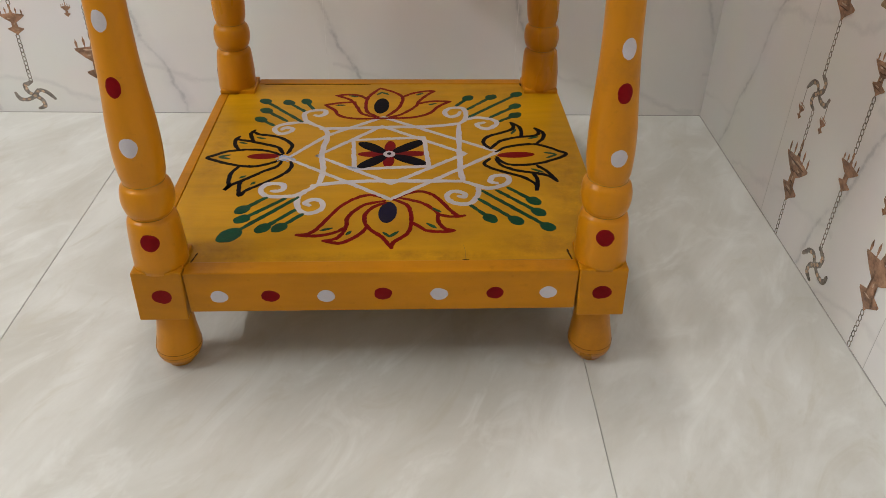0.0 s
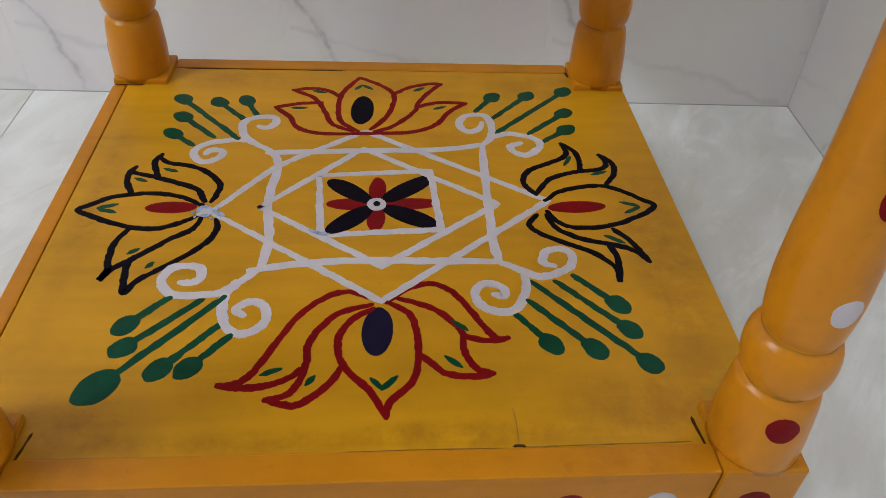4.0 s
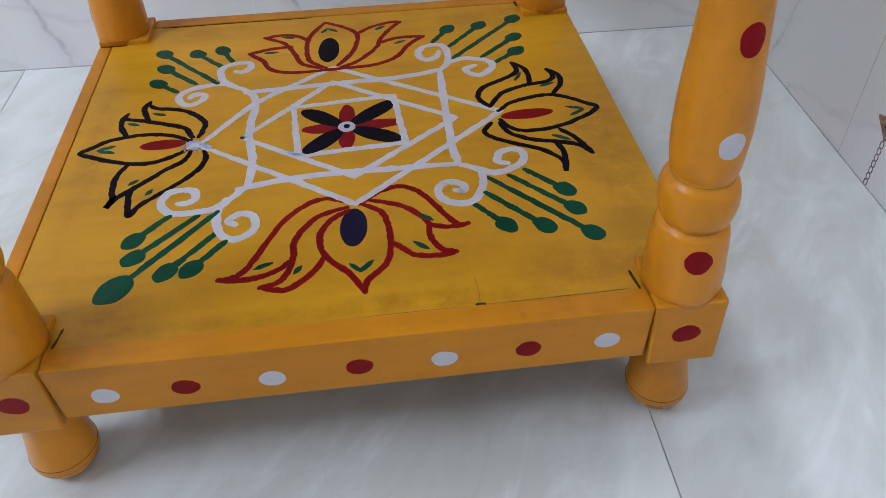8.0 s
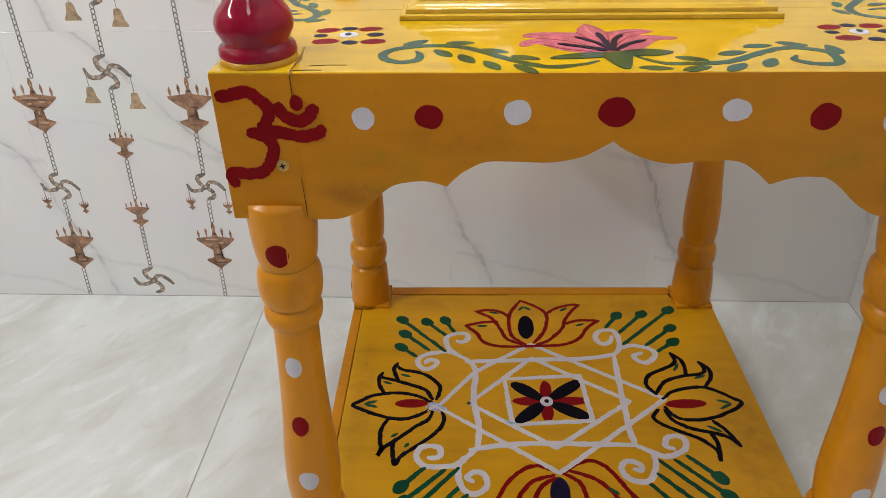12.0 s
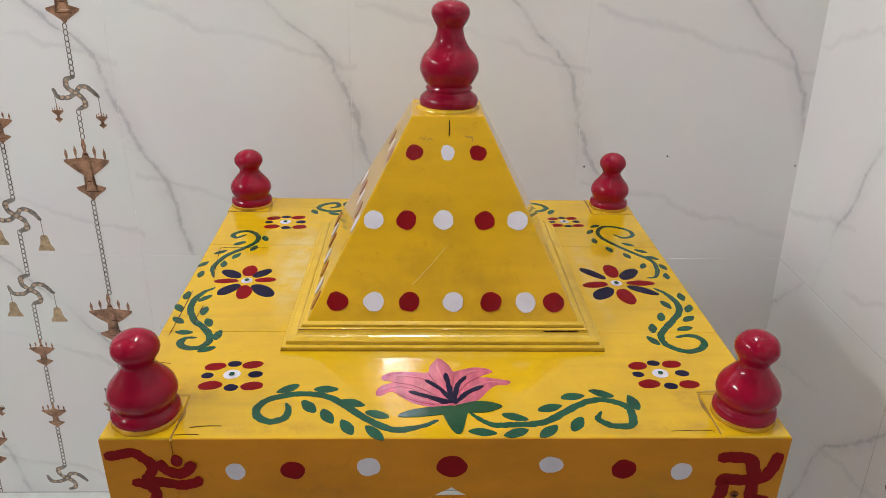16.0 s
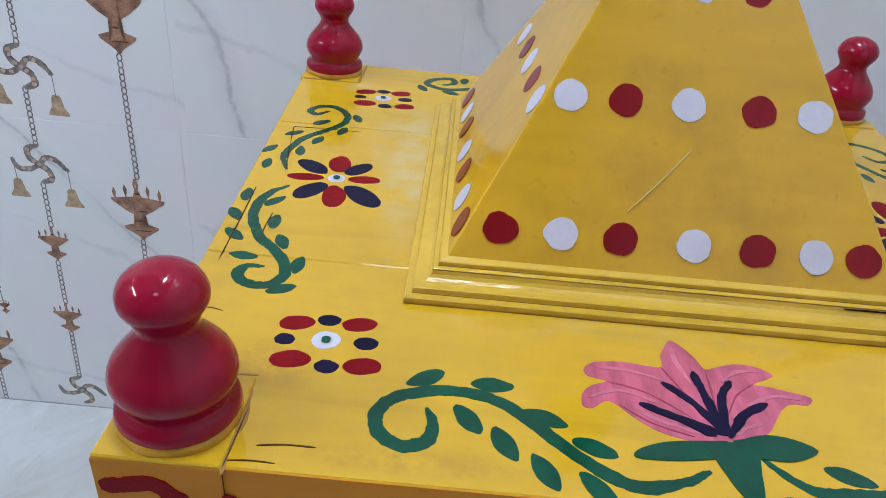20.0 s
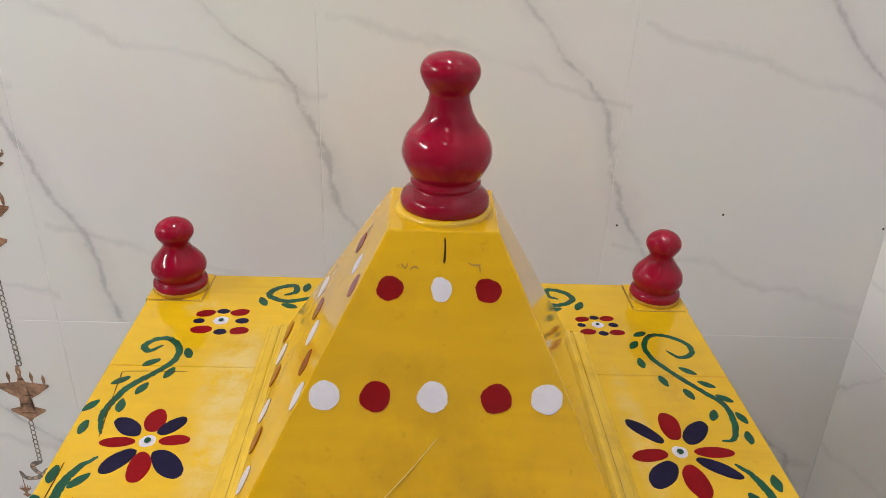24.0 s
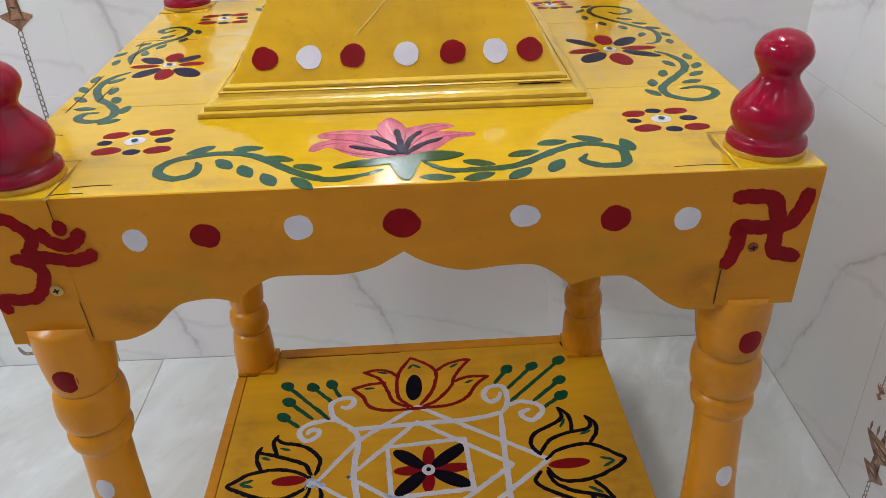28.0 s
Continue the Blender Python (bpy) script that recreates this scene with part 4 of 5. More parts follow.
            dot.blob(0, z, 0.0072, 0.0080, rings=5)
            dot.done("painted_dot", RED, pillar, "dark red painted dot")

# base: rails, boards and the painted top
part("front_rail", box(-0.1787, 0.1752, -0.2232, -0.2059, 0.0575, BASE + 0.0022, 0.0012), AMBER, shrine)
part("back_rail", box(-0.1787, 0.1715, 0.1858, 0.2010, 0.0600, BASE + 0.0004, 0.0012), AMBER, shrine)
part("side_rail", box(-0.2235, -0.2126, -0.1800, 0.1535, 0.0600, BASE + 0.0002, 0.0012), AMBER, shrine)
part("side_rail", box(0.1985, 0.2165, -0.1800, 0.1535, 0.0600, 0.0838, 0.0012), AMBER, shrine)
panel = part("base_panel", box(-0.2121, 0.2170, -0.2056, 0.1854, 0.0840, BASE, 0.0008, 1), PANEL, shrine)
for x, z, mat in zip((-0.1502, -0.1042, -0.0538, -0.0022, 0.0490, 0.1000, 0.1492), (0.0755, 0.0757, 0.0750, 0.0773, 0.0762, 0.0770, 0.0771), (WHITE, RED) * 4):
    dot = Paint(front(-0.2232))
    dot.blob(x, z, 0.0080, 0.0068)
    dot.done("painted_dot", mat, shrine, "dark red painted dot" if mat is RED else "white painted dot")


def lotus(lines, mat, width, name):
    for line in lines:
        p = Paint(flat(BASE))
        p.stroke(mm(line), width)
        p.done(name, mat, panel)


lotus(LOTUS_LEFT, BLACK, 0.0046, "lotus_outline")
lotus(LOTUS_RIGHT, BLACK, 0.0046, "lotus_outline")
lotus(LOTUS_BACK, RED, 0.0045, "lotus_outline")
lotus(LOTUS_FRONT, RED, 0.0045, "lotus_outline")
for ends, b, mat in zip(HEARTS, (0.0062, 0.0066, 0.0095, 0.0092), (RED, RED, BLACK, NAVY)):
    (x0, y0), (x1, y1) = mm(ends)
    heart = Paint(flat(BASE))
    heart.blob((x0 + x1) / 2, (y0 + y1) / 2, math.hypot(x1 - x0, y1 - y0) / 2, b, math.atan2(y1 - y0, x1 - x0), 0.06)
    heart.done("lotus_heart", mat, panel)
for line in DASHES:
    dash = Paint(flat(BASE))
    dash.stroke(mm(line), 0.0036, 0.5)
    dash.done("painted_dash", GREEN_MATT, panel)
for line in STAR_CURVED:
    star = Paint(flat(BASE))
    star.stroke(mm(line), 0.0064)
    star.done("star_side", WHITE, panel, "white painted curved line")
for line in STAR_STRAIGHT:
    star = Paint(flat(BASE))
    star.stroke(mm(line), 0.0053, curved=False)
    star.done("star_outline", WHITE, panel, "white painted crossed outline")
for line in CURLS:
    curl = Paint(flat(BASE))
    curl.stroke(mm(line), 0.0061)
    curl.done("painted_curl", WHITE, panel, "white painted curl")
for k, (a, b) in enumerate(mm(line) for line in SPRIGS):
    sprig = Paint(flat(BASE))
    a, b = Vector(a), Vector(b)
    sprig.stroke([a, a.lerp(b, 0.5), b], 0.0048)
    big = 1.45 if k == 12 else 1.0
    sprig.blob(b.x, b.y, 0.0090 * big, 0.0068 * big, (b - a).angle_signed(Vector((1, 0))), 0.15)
    sprig.done("painted_sprig", GREEN_MATT, panel, "green painted stem with a round tip")
cx, cy = mm(CENTRE[0])[0]
for k, tip in enumerate(CENTRE[1:]):
    tx, ty = mm(tip)[0]
    petal = Paint(flat(BASE))
    a, d = math.atan2(ty - cy, tx - cx), math.hypot(tx - cx, ty - cy)
    petal.blob(cx + 0.54 * (tx - cx), cy + 0.54 * (ty - cy), d * 0.45, 0.0064 if k < 4 else 0.0078, a, 0.08)
    petal.done("flower_petal", RED if k < 4 else BLACK, panel)
ring = Paint(flat(BASE + 0.0004))
ring.blob(cx, cy, 0.0068, 0.0068)
ring.done("flower_eye", WHITE, panel)
pupil = Paint(flat(BASE + 0.0012))
pupil.blob(cx, cy, 0.0024, 0.0026)
pupil.done("flower_pupil", BLACK, panel)
smear = Paint(flat(BASE + 0.0006))
smear.stroke([(-0.119, -0.009), (-0.113, -0.013), (-0.105, -0.019)], 0.0032, 0.5, 0.7)
smear.blob(-0.117, -0.019, 0.0030, 0.0018, 0.4, 0.6)
smear.blob(-0.122, -0.0125, 0.0034, 0.0020, 1.2, 0.6)
for u, v in ((-0.124, -0.020), (-0.110, -0.0105), (-0.113, -0.022), (-0.126, -0.0155)):
    smear.blob(u, v, 0.0013, 0.0009, u * 90, 0.6)
smear.done("blue_smear", BLUE, panel, "pale blue paint smear")
chalk = Paint(flat(BASE + 0.0005))
chalk.blob(-0.1185, -0.0145, 0.0062, 0.0042, 0.5, 0.55)
chalk.done("white_smear", WHITE, panel, "white paint smear at the star's tip")
smear = Paint(flat(BASE + 0.0009))
smear.stroke([(-0.046, -0.034), (-0.040, -0.037), (-0.034, -0.038)], 0.0026, 0.5, 0.7)
smear.done("blue_smear", BLUE, panel, "pale blue paint smear")
for pts, w in (([(-0.1728, -0.190), (-0.1745, -0.198), (-0.1765, -0.208)], 0.0013), ([(0.1700, -0.188), (0.1708, -0.196), (0.1725, -0.207)], 0.0015),
               ([(-0.030, -0.2057), (-0.022, -0.2058), (-0.014, -0.2057)], 0.0007),
               ([(0.073, -0.180), (0.074, -0.190), (0.0735, -0.203)], 0.0004), ([(0.0705, -0.2040), (0.0735, -0.2036), (0.077, -0.2042)], 0.0016), ([(0.0735, -0.2045), (0.110, -0.2040), (0.165, -0.2035)], 0.0005), ([(-0.170, 0.1838), (-0.10, 0.1842), (-0.03, 0.1838)], 0.0011),
               ([(0.1695, 0.190), (0.1705, 0.178)], 0.0020), ([(-0.2215, 0.1545), (-0.206, 0.1540), (-0.1985, 0.1545)], 0.0014)):
    crack = Paint(flat(BASE + 0.0002))
    crack.stroke(pts, w, 0.8, 0.6)
    crack.done("crack", BROWN if w > 0.0006 else OCHRE, panel, "dark open joint in the wood")

nick = Paint(flat(BASE + 0.0004))
nick.blob(-0.0985, -0.2080, 0.0030, 0.0014, 1.4, 0.5)
nick.done("paint_nick", LEMON, panel, "pale chip in the paint")
for pts, w in (([(-0.168, -0.2056), (-0.140, -0.2052), (-0.101, -0.2054)], 0.0004), ([(-0.018, -0.2050), (0.020, -0.2046), (0.068, -0.2048)], 0.0003)):
    seam = Paint(flat(BASE + 0.0004))
    seam.stroke(pts, w, 0.8, 0.9)
    seam.done("crack", OCHRE, panel, "dirty brown seam of the board")

# canopy: scalloped boards under the roof
SCALLOP = ([(-0.1797, 0.4313), (-0.171, 0.4308), (-0.158, 0.4318), (-0.1445, 0.4380), (-0.1375, 0.4445), (-0.131, 0.4505), (-0.124, 0.4542), (-0.111, 0.4560), (-0.103, 0.4548), (-0.0967, 0.4526)],
           [(-0.0967, 0.4526), (-0.0905, 0.4590), (-0.0865, 0.4622), (-0.0755, 0.4678), (-0.061, 0.4683), (-0.0385, 0.4678), (-0.0222, 0.4712), (-0.0136, 0.4758), (-0.0060, 0.4804)],
           [(-0.0060, 0.4804), (0.0014, 0.4752), (0.0125, 0.4702), (0.027, 0.4672), (0.046, 0.4691), (0.062, 0.4688), (0.0722, 0.4635), (0.0824, 0.4547)],
           [(0.0824, 0.4547), (0.0955, 0.4590), (0.109, 0.4594), (0.115, 0.4575), (0.1225, 0.4520), (0.1305, 0.4445), (0.139, 0.4385), (0.148, 0.4350), (0.1640, 0.4347)])
edge = []
for curve in SCALLOP:
    edge += [Vector(p) for p in spline(curve, 5)[1 if edge else 0:]]


def along(u):
    return -0.1594 + (u + 0.1797) * 0.3368 / 0.3437


def apron(name, place):
    bm = bmesh.new()
    top = [Vector((p.x, 0.5186)) for p in edge]
    near, far = [], []
    for depth, row in ((0.0, near), (0.016, far)):
        row.append([bm.verts.new(place(p.x, depth, p.y)) for p in edge])
        row.append([bm.verts.new(place(p.x, depth, p.y)) for p in top])
    for k in range(len(edge) - 1):
        a, b = near[0], near[1]
        c, d = far[0], far[1]
        for quad in ((a[k], a[k + 1], b[k + 1], b[k]), (d[k], d[k + 1], c[k + 1], c[k]), (c[k], c[k + 1], a[k + 1], a[k]), (b[k], b[k + 1], d[k + 1], d[k])):
            if len({tuple(v.co) for v in quad}) == 4:
                bm.faces.new(quad)
    bmesh.ops.recalc_face_normals(bm, faces=bm.faces)
    ob = part(name, bm, AMBER, shrine)
    ob.matrix_local = CANOPY
    return ob


scallop = apron("front_apron", lambda u, d, z: (u, -0.2025 + d, z))
apron("back_apron", lambda u, d, z: (u * 1.03 - 0.006, 0.2190 - d, z))
apron("side_apron", lambda u, d, z: (roof_left(along(u)) + 0.0005 + d, along(u), z))
apron("side_apron", lambda u, d, z: (0.2050 - d, along(u), z))
APRON_DOTS = ((-0.1413, 0.4935, 0.0060, 0.0064), (-0.1055, 0.4945, 0.0075, 0.0070), (-0.0584, 0.4970, 0.0074, 0.0070), (-0.0060, 0.4970, 0.0096, 0.0084),
              (0.0560, 0.4981, 0.0075, 0.0066), (0.1031, 0.4945, 0.0082, 0.0074), (0.1400, 0.4926, 0.0068, 0.0066))
for (x, z, a, b), mat in zip(APRON_DOTS, (WHITE, RED) * 4):
    dot = Paint(front(-0.2025))
    dot.blob(x, z, a, b, 0, 0.12)
    dot.done("painted_dot", mat, scallop, "dark red painted dot" if mat is RED else "white painted dot")



def face_front(u, v, h):
    p = CANOPY @ Vector((u, -0.2029 - h, v))
    return (p.x, p.y, p.z)


om = Paint(face_front)
for line in ([(-217.5, 506.5), (-210.5, 507.5), (-203.5, 508.5), (-197.5, 505.5), (-193.5, 501.5), (-191.5, 497.5), (-193.5, 492.5), (-196.5, 488.5)],
             [(-203.5, 485.5), (-199.5, 484.5), (-194.5, 481.5), (-192.5, 476.5), (-193.5, 471.5), (-196.5, 465.5), (-201.5, 461.5), (-208.5, 460.5), (-215.5, 461.5), (-218.5, 459.5), (-217.5, 454.5)],
             [(-199.5, 485.5), (-191.5, 486.5), (-182.5, 484.5), (-174.5, 483.5), (-168.5, 484.5), (-164.5, 487.5)], [(-186.5, 500.5), (-184.5, 496.5), (-180.5, 493.5), (-176.5, 492.5), (-171.5, 494.5), (-167.5, 499.5)]):
    om.stroke(mm(line), 0.0072, 0.1, 0.12)
om.blob(-0.1765, 0.5025, 0.0036, 0.0044)
om.done("painted_om", RED, shrine, "dark red painted om sign")
sw = Paint(face_front)
for line in ([(164.5, 504), (172.5, 504), (180.5, 503), (184.5, 499), (186.5, 493), (187.5, 485), (187.5, 479), (188.5, 472), (192.5, 469), (197.5, 468.5), (200.5, 467)],
             [(200, 504.5), (199, 501), (197.5, 495), (195.5, 490), (192.5, 487), (185.5, 486), (176.5, 486), (168.5, 486), (168.5, 480), (167.5, 471), (164.5, 464)]):
    sw.stroke(mm(line), 0.0086, 0.1, 0.14)
sw.done("painted_swastika", RED, shrine, "dark red painted Hindu swastika")
for x, z, size, mat, words in ((-0.1885, 0.4658, 1.0, BRASS, "yellow-painted brass cross-head screw"), (0.1772, 0.4740, 0.8, RUSTY, "red-smeared rusty cross-head screw")):
    screw = part("screw", lathe([(0, 0.0035 * size), (0.0006, 0.0035 * size), (0.0011, 0.0024 * size)], (0, 0), (0, 0), 0, 1, 20), mat, shrine, words)
    screw.matrix_local = CANOPY @ Matrix.Translation((x, -0.2028, z)) @ Matrix.Rotation(radians(90), 4, "X")
    slot = Paint(lambda u, v, h: face_front(u, v, h + 0.0010))
    slot.stroke([(x - 0.0015, z - 0.0003), (x, z), (x + 0.0015, z + 0.0003)], 0.0009)
    slot.stroke([(x - 0.0003, z + 0.0015), (x, z), (x + 0.0003, z - 0.0015)], 0.0009)
    slot.done("screw_slot", DARK, shrine)
for pts, w in (([(-0.1783, 0.518), (-0.1781, 0.508), (-0.1778, 0.500)], 0.0003), ([(-0.1790, 0.458), (-0.1786, 0.448), (-0.1783, 0.434)], 0.0003),
               ([(0.1627, 0.462), (0.1624, 0.450), (0.1621, 0.438)], 0.0006)):
    crack = Paint(face_front, 0.0002)
    crack.stroke(pts, w, 0.6, 0.5)
    crack.done("crack", BROWN, shrine, "dark joint between apron and corner block")

# roof boards
for y0, y1 in ((-0.2021, -0.0752), (-0.0748, 0.0878), (0.0882, 0.2190)):
    plank = box(-0.2180, 0.2055, y0, y1, ROOF - 0.014, ROOF, 0.0006, 1)
    for v in plank.verts:
        if v.co.x < 0:
            v.co.x += roof_left(v.co.y) + 0.2180
    board = part("roof_board", plank, LEMON, shrine)
    board.matrix_local = CANOPY
    if y0 < -0.2:
        roof = board


def near(line, p):
    pts = spline(line, 4)
    k = min(range(len(pts)), key=lambda j: (pts[j] - Vector(p)).length)
    d = pts[min(k + 1, len(pts) - 1)] - pts[max(k - 1, 0)]
    side = (Vector(p) - pts[k]).cross(d)
    return math.atan2(d.y, d.x) + (0.35 if side > 0 else -0.35)


def vine(line, leaves, width=0.0062, size=1.0):
    p = Paint(flat(ROOF))
    p.stroke(line, width, 0.6, 0.10)
    p.done("painted_vine", GREEN, roof, "green painted curling vine")
    for u, v in leaves:
        q = Paint(flat(ROOF))
        q.blob(u, v, 0.0086 * size, 0.0040 * size, near(line, (u, v)), 0.12, 0.25)
        q.done("painted_leaf", GREEN, roof)


for k, (line, leaves) in enumerate(zip(VINES, LEAFLETS)):
    vine(mm(line), mm(leaves), (0.0056, 0.0056, 0.0056, 0.0048, 0.0054, 0.0042)[k], (1.0, 1.0, 0.84, 0.78, 0.84, 0.74)[k])
vine(mm(BACKVINE[0]), mm(BACKLEAF[0]), 0.0052, 0.85)
vine([(-0.014 - x, y) for x, y in mm(BACKVINE[0])], [(-0.014 - x, y) for x, y in mm(BACKLEAF[0])], 0.0052, 0.85)

bloom = Paint(flat(ROOF))
bloom.fill(spline(mm(PINK[0]), 3, True))
bloom.done("painted_bloom", PINK_PAINT, roof, "pink painted lotus bloom")
for lines, mat in ((FOLDS, PINK_DEEP), (STREAKS, PINK_PALE)):
    for line in lines:
        s = Paint(flat(ROOF + 0.00024), 0)
        s.stroke(mm(line), 0.0007 if mat is PINK_DEEP else 0.0016, 0.9, 0.9)
        s.done("brush_mark", mat, roof, "darker pink fold line" if mat is PINK_DEEP else "paler pink brush mark")
for line in STAMENS:
    s = Paint(flat(ROOF + 0.0004))
    s.stroke(mm(line), 0.0034, 0.4, 0.4)
    s.done("bloom_vein", NAVY, roof)
for line in LEAVES:
    s = Paint(flat(ROOF + 0.0003))
    s.fill(spline(mm(line), 3, True))
    s.done("bloom_leaf", GREEN, roof)


SIDE_PETALS = {
    "left": (((-1, 19, 6.6), (-18, -1, 4.6), (16, 1, 4.6), (2, -22, 6.6)), ((-16, 13, 6.0), (11, 14, 5.4), (-12, -17, 6.4), (17, -19, 7.2))),
    "right": (((1, 24, 7.0), (-20, -3, 5.4), (22, 0, 5.0), (2, -25, 7.4)), ((-17, 19, 5.0), (16, 18, 6.6), (-16, -19, 7.2), (20, -14, 5.2))),
}


def ring_flower(x, y, s, kind):
    if kind == "corner":
        petals = [(-15, 11, 8, 5.2, 0.2), (13, 13, 8, 5.2, 0.2), (-13, -14, 8.6, 5.6, 0.1), (18, -15, 8.2, 5.4, 0.1)]
        darks = [(-1, 14.5, 5.4, 3.9, 0), (-18, -1, 4.6, 3.8, 0), (17.5, 0, 5.6, 4.2, 0), (3, -17, 5.2, 4.2, 0)]
    else:
        reds, blues = SIDE_PETALS[kind]
        petals, darks = ([(u, v, 0.53 * math.hypot(u, v) + 0.8, w, math.atan2(v, u)) for u, v, w in rows] for rows in (reds, blues))
    for rows, mat in ((petals, RED), (darks, NAVY)):
        for u, v, a, b, turn in rows:
            p = Paint(flat(ROOF))
            p.blob(x + u * s / 1000, y + v * s / 1000, a * s / 1000, b * s / 1000, turn, 0.10)
            p.done("flower_petal", mat, roof)
    p = Paint(flat(ROOF))
    p.blob(x, y, 0.0064 * s if kind == "corner" else 0.0048 * s, 0.0060 * s if kind == "corner" else 0.0052 * s)
    p.done("flower_eye", WHITE, roof)
    p = Paint(flat(ROOF + 0.0008))
    p.blob(x, y, 0.0020 * s, 0.0022 * s)
    p.done("flower_pupil", GREEN, roof)


ring_flower(-0.1562, -0.1311, 0.92, "corner")
ring_flower(0.1449, -0.1341, 0.90, "corner")
ring_flower(-0.1625, 0.1500, 0.92, "corner")
ring_flower(0.1309, 0.1512, 0.72, "corner")
ring_flower(-0.1750, 0.0144, 1.0, "left")
ring_flower(0.1498, 0.0071, 1.0, "right")
for pts, w in (([(-0.2120, -0.1165), (-0.2080, -0.1155), (-0.2020, -0.1170)], 0.0004), ([(-0.1695, -0.1890), (-0.1600, -0.1878), (-0.1500, -0.1880)], 0.0005),
               ([(-0.1780, -0.1965), (-0.1700, -0.1958), (-0.1620, -0.1962)], 0.0004), ([(0.1320, -0.1980), (0.1480, -0.1975), (0.1600, -0.1985)], 0.0003),
               ([(-0.2150, -0.079), (-0.2155, -0.040), (-0.2165, -0.004)], 0.0006), ([(-0.2010, -0.062), (-0.2015, -0.045), (-0.2010, -0.031)], 0.0005),
               ([(-0.2050, 0.018), (-0.2100, 0.052), (-0.2140, 0.084)], 0.0006), ([(-0.2140, 0.084), (-0.1950, 0.0845), (-0.1700, 0.084)], 0.0004)):
    crack = Paint(flat(ROOF + 0.0001))
    crack.stroke(pts, w, 0.7, 0.8)
    crack.done("crack", BROWN, roof, "dark crack in the board")


for pts, w, mat in (([(-0.1778, -0.2018), (-0.1786, -0.190), (-0.1772, -0.176), (-0.1790, -0.159)], 0.0022, OCHRE), ([(0.1622, -0.2018), (0.1630, -0.190), (0.1618, -0.174), (0.1632, -0.158)], 0.0020, OCHRE),
                    ([(-0.2190, -0.1575), (-0.203, -0.1562), (-0.189, -0.1580), (-0.1785, -0.1570)], 0.0013, OCHRE), ([(0.1630, -0.1570), (0.180, -0.1560), (0.200, -0.1580)], 0.0012, OCHRE),
                    ([(-0.1782, -0.200), (-0.1775, -0.186), (-0.1768, -0.172)], 0.0004, BROWN),
                    ([(-0.2280, 0.1790), (-0.205, 0.1795), (-0.184, 0.1780)], 0.0010, OCHRE), ([(-0.1840, 0.1780), (-0.1850, 0.200), (-0.1858, 0.218)], 0.0009, OCHRE), ([(0.1665, 0.1780), (0.1672, 0.195), (0.167, 0.215)], 0.0008, OCHRE)):
    ridge = Paint(flat(ROOF), 0.0006 if mat is OCHRE else 0.0009)
    ridge.stroke(pts, w, 0.6, 0.9)
    ridge.done("filler_ridge", mat, roof, "rough brown filler in the joint" if mat is OCHRE else "dark gap in the joint")

# pyramid with its stepped moulding
FOOT, TIP = Vector((-0.0093, 0.0165)), Vector((-0.0055, 0.0305))
Z0, Z1 = 0.5340, 0.6695


def frustum(x0, z0, x1, z1, bevel=0.0012, foot=FOOT, tip=FOOT):
    bm = bmesh.new()
    low, top = ([bm.verts.new((c.x + sx * w, c.y + sy * w, z)) for sx, sy in ((-1, -1), (1, -1), (1, 1), (-1, 1))] for c, w, z in ((foot, x0, z0), (tip, x1, z1)))
    bm.faces.new(low[::-1])
    bm.faces.new(top)
    for k in range(4):
        bm.faces.new((low[k], low[(k + 1) % 4], top[(k + 1) % 4], top[k]))
    bmesh.ops.bevel(bm, geom=list(bm.edges), offset=bevel, segments=2, affect="EDGES", profile=0.6)
    return bm


MOULDING = [(0.1190, 0.0000), (0.1195, 0.0006), (0.1195, 0.0030), (0.1190, 0.0035), (0.1163, 0.0037), (0.1159, 0.0041), (0.1159, 0.0062), (0.1153, 0.0067),
            (0.1132, 0.0068), (0.1112, 0.0072), (0.1096, 0.0081), (0.1085, 0.0094), (0.1079, 0.0112), (0.1078, 0.0118), (0.1072, 0.0122), (0.1058, 0.0124),
            (0.1055, 0.0128), (0.1055, 0.0143), (0.1050, 0.0148), (0.1020, 0.0156)]
bm = bmesh.new()
loops = []
for w, h in MOULDING:
    loop = []
    for q in range(4):
        for k in range(14):
            u = -1 + 2 * k / 14
            x, y = ((u, -1), (1, u), (-u, 1), (-1, -u))[q]
            grow = w + 0.00035 * noise.noise((x * 4, y * 4, h * 60)) + 0.00018 * noise.noise((x * 22, y * 22, h * 200))
            loop.append(bm.verts.new((FOOT.x + x * grow, FOOT.y + y * grow, ROOF + h)))
    loops.append(loop)
for a, b in zip(loops, loops[1:]):
    for k in range(56):
        bm.faces.new((a[k], a[(k + 1) % 56], b[(k + 1) % 56], b[k]))
bm.faces.new(loops[-1])
bmesh.ops.recalc_face_normals(bm, faces=bm.faces)
part("moulding", bm, LEMON_THICK, shrine, "stepped yellow moulding with a hollow").matrix_local = CANOPY
for w, h in ((0.1161, 0.00385), (0.1080, 0.0116), (0.1057, 0.01255), (0.1197, 0.0004)):
    seam = bmesh.new()
    low, top = ([seam.verts.new((FOOT.x + sx * (w + 0.00015), FOOT.y + sy * (w + 0.00015), ROOF + h + dz)) for sx, sy in ((-1, -1), (1, -1), (1, 1), (-1, 1))] for dz in (-0.0002, 0.0003))
    for k in range(4):
        seam.faces.new((low[k], low[(k + 1) % 4], top[(k + 1) % 4], top[k]))
    part("moulding_seam", seam, OCHRE, shrine, "dirty brown line in the moulding").matrix_local = CANOPY
pyramid = part("pyramid", frustum(0.1030, Z0 - 0.001, 0.0285, Z1, 0.0012, FOOT, TIP), MUSTARD, shrine)
pyramid.matrix_local = CANOPY
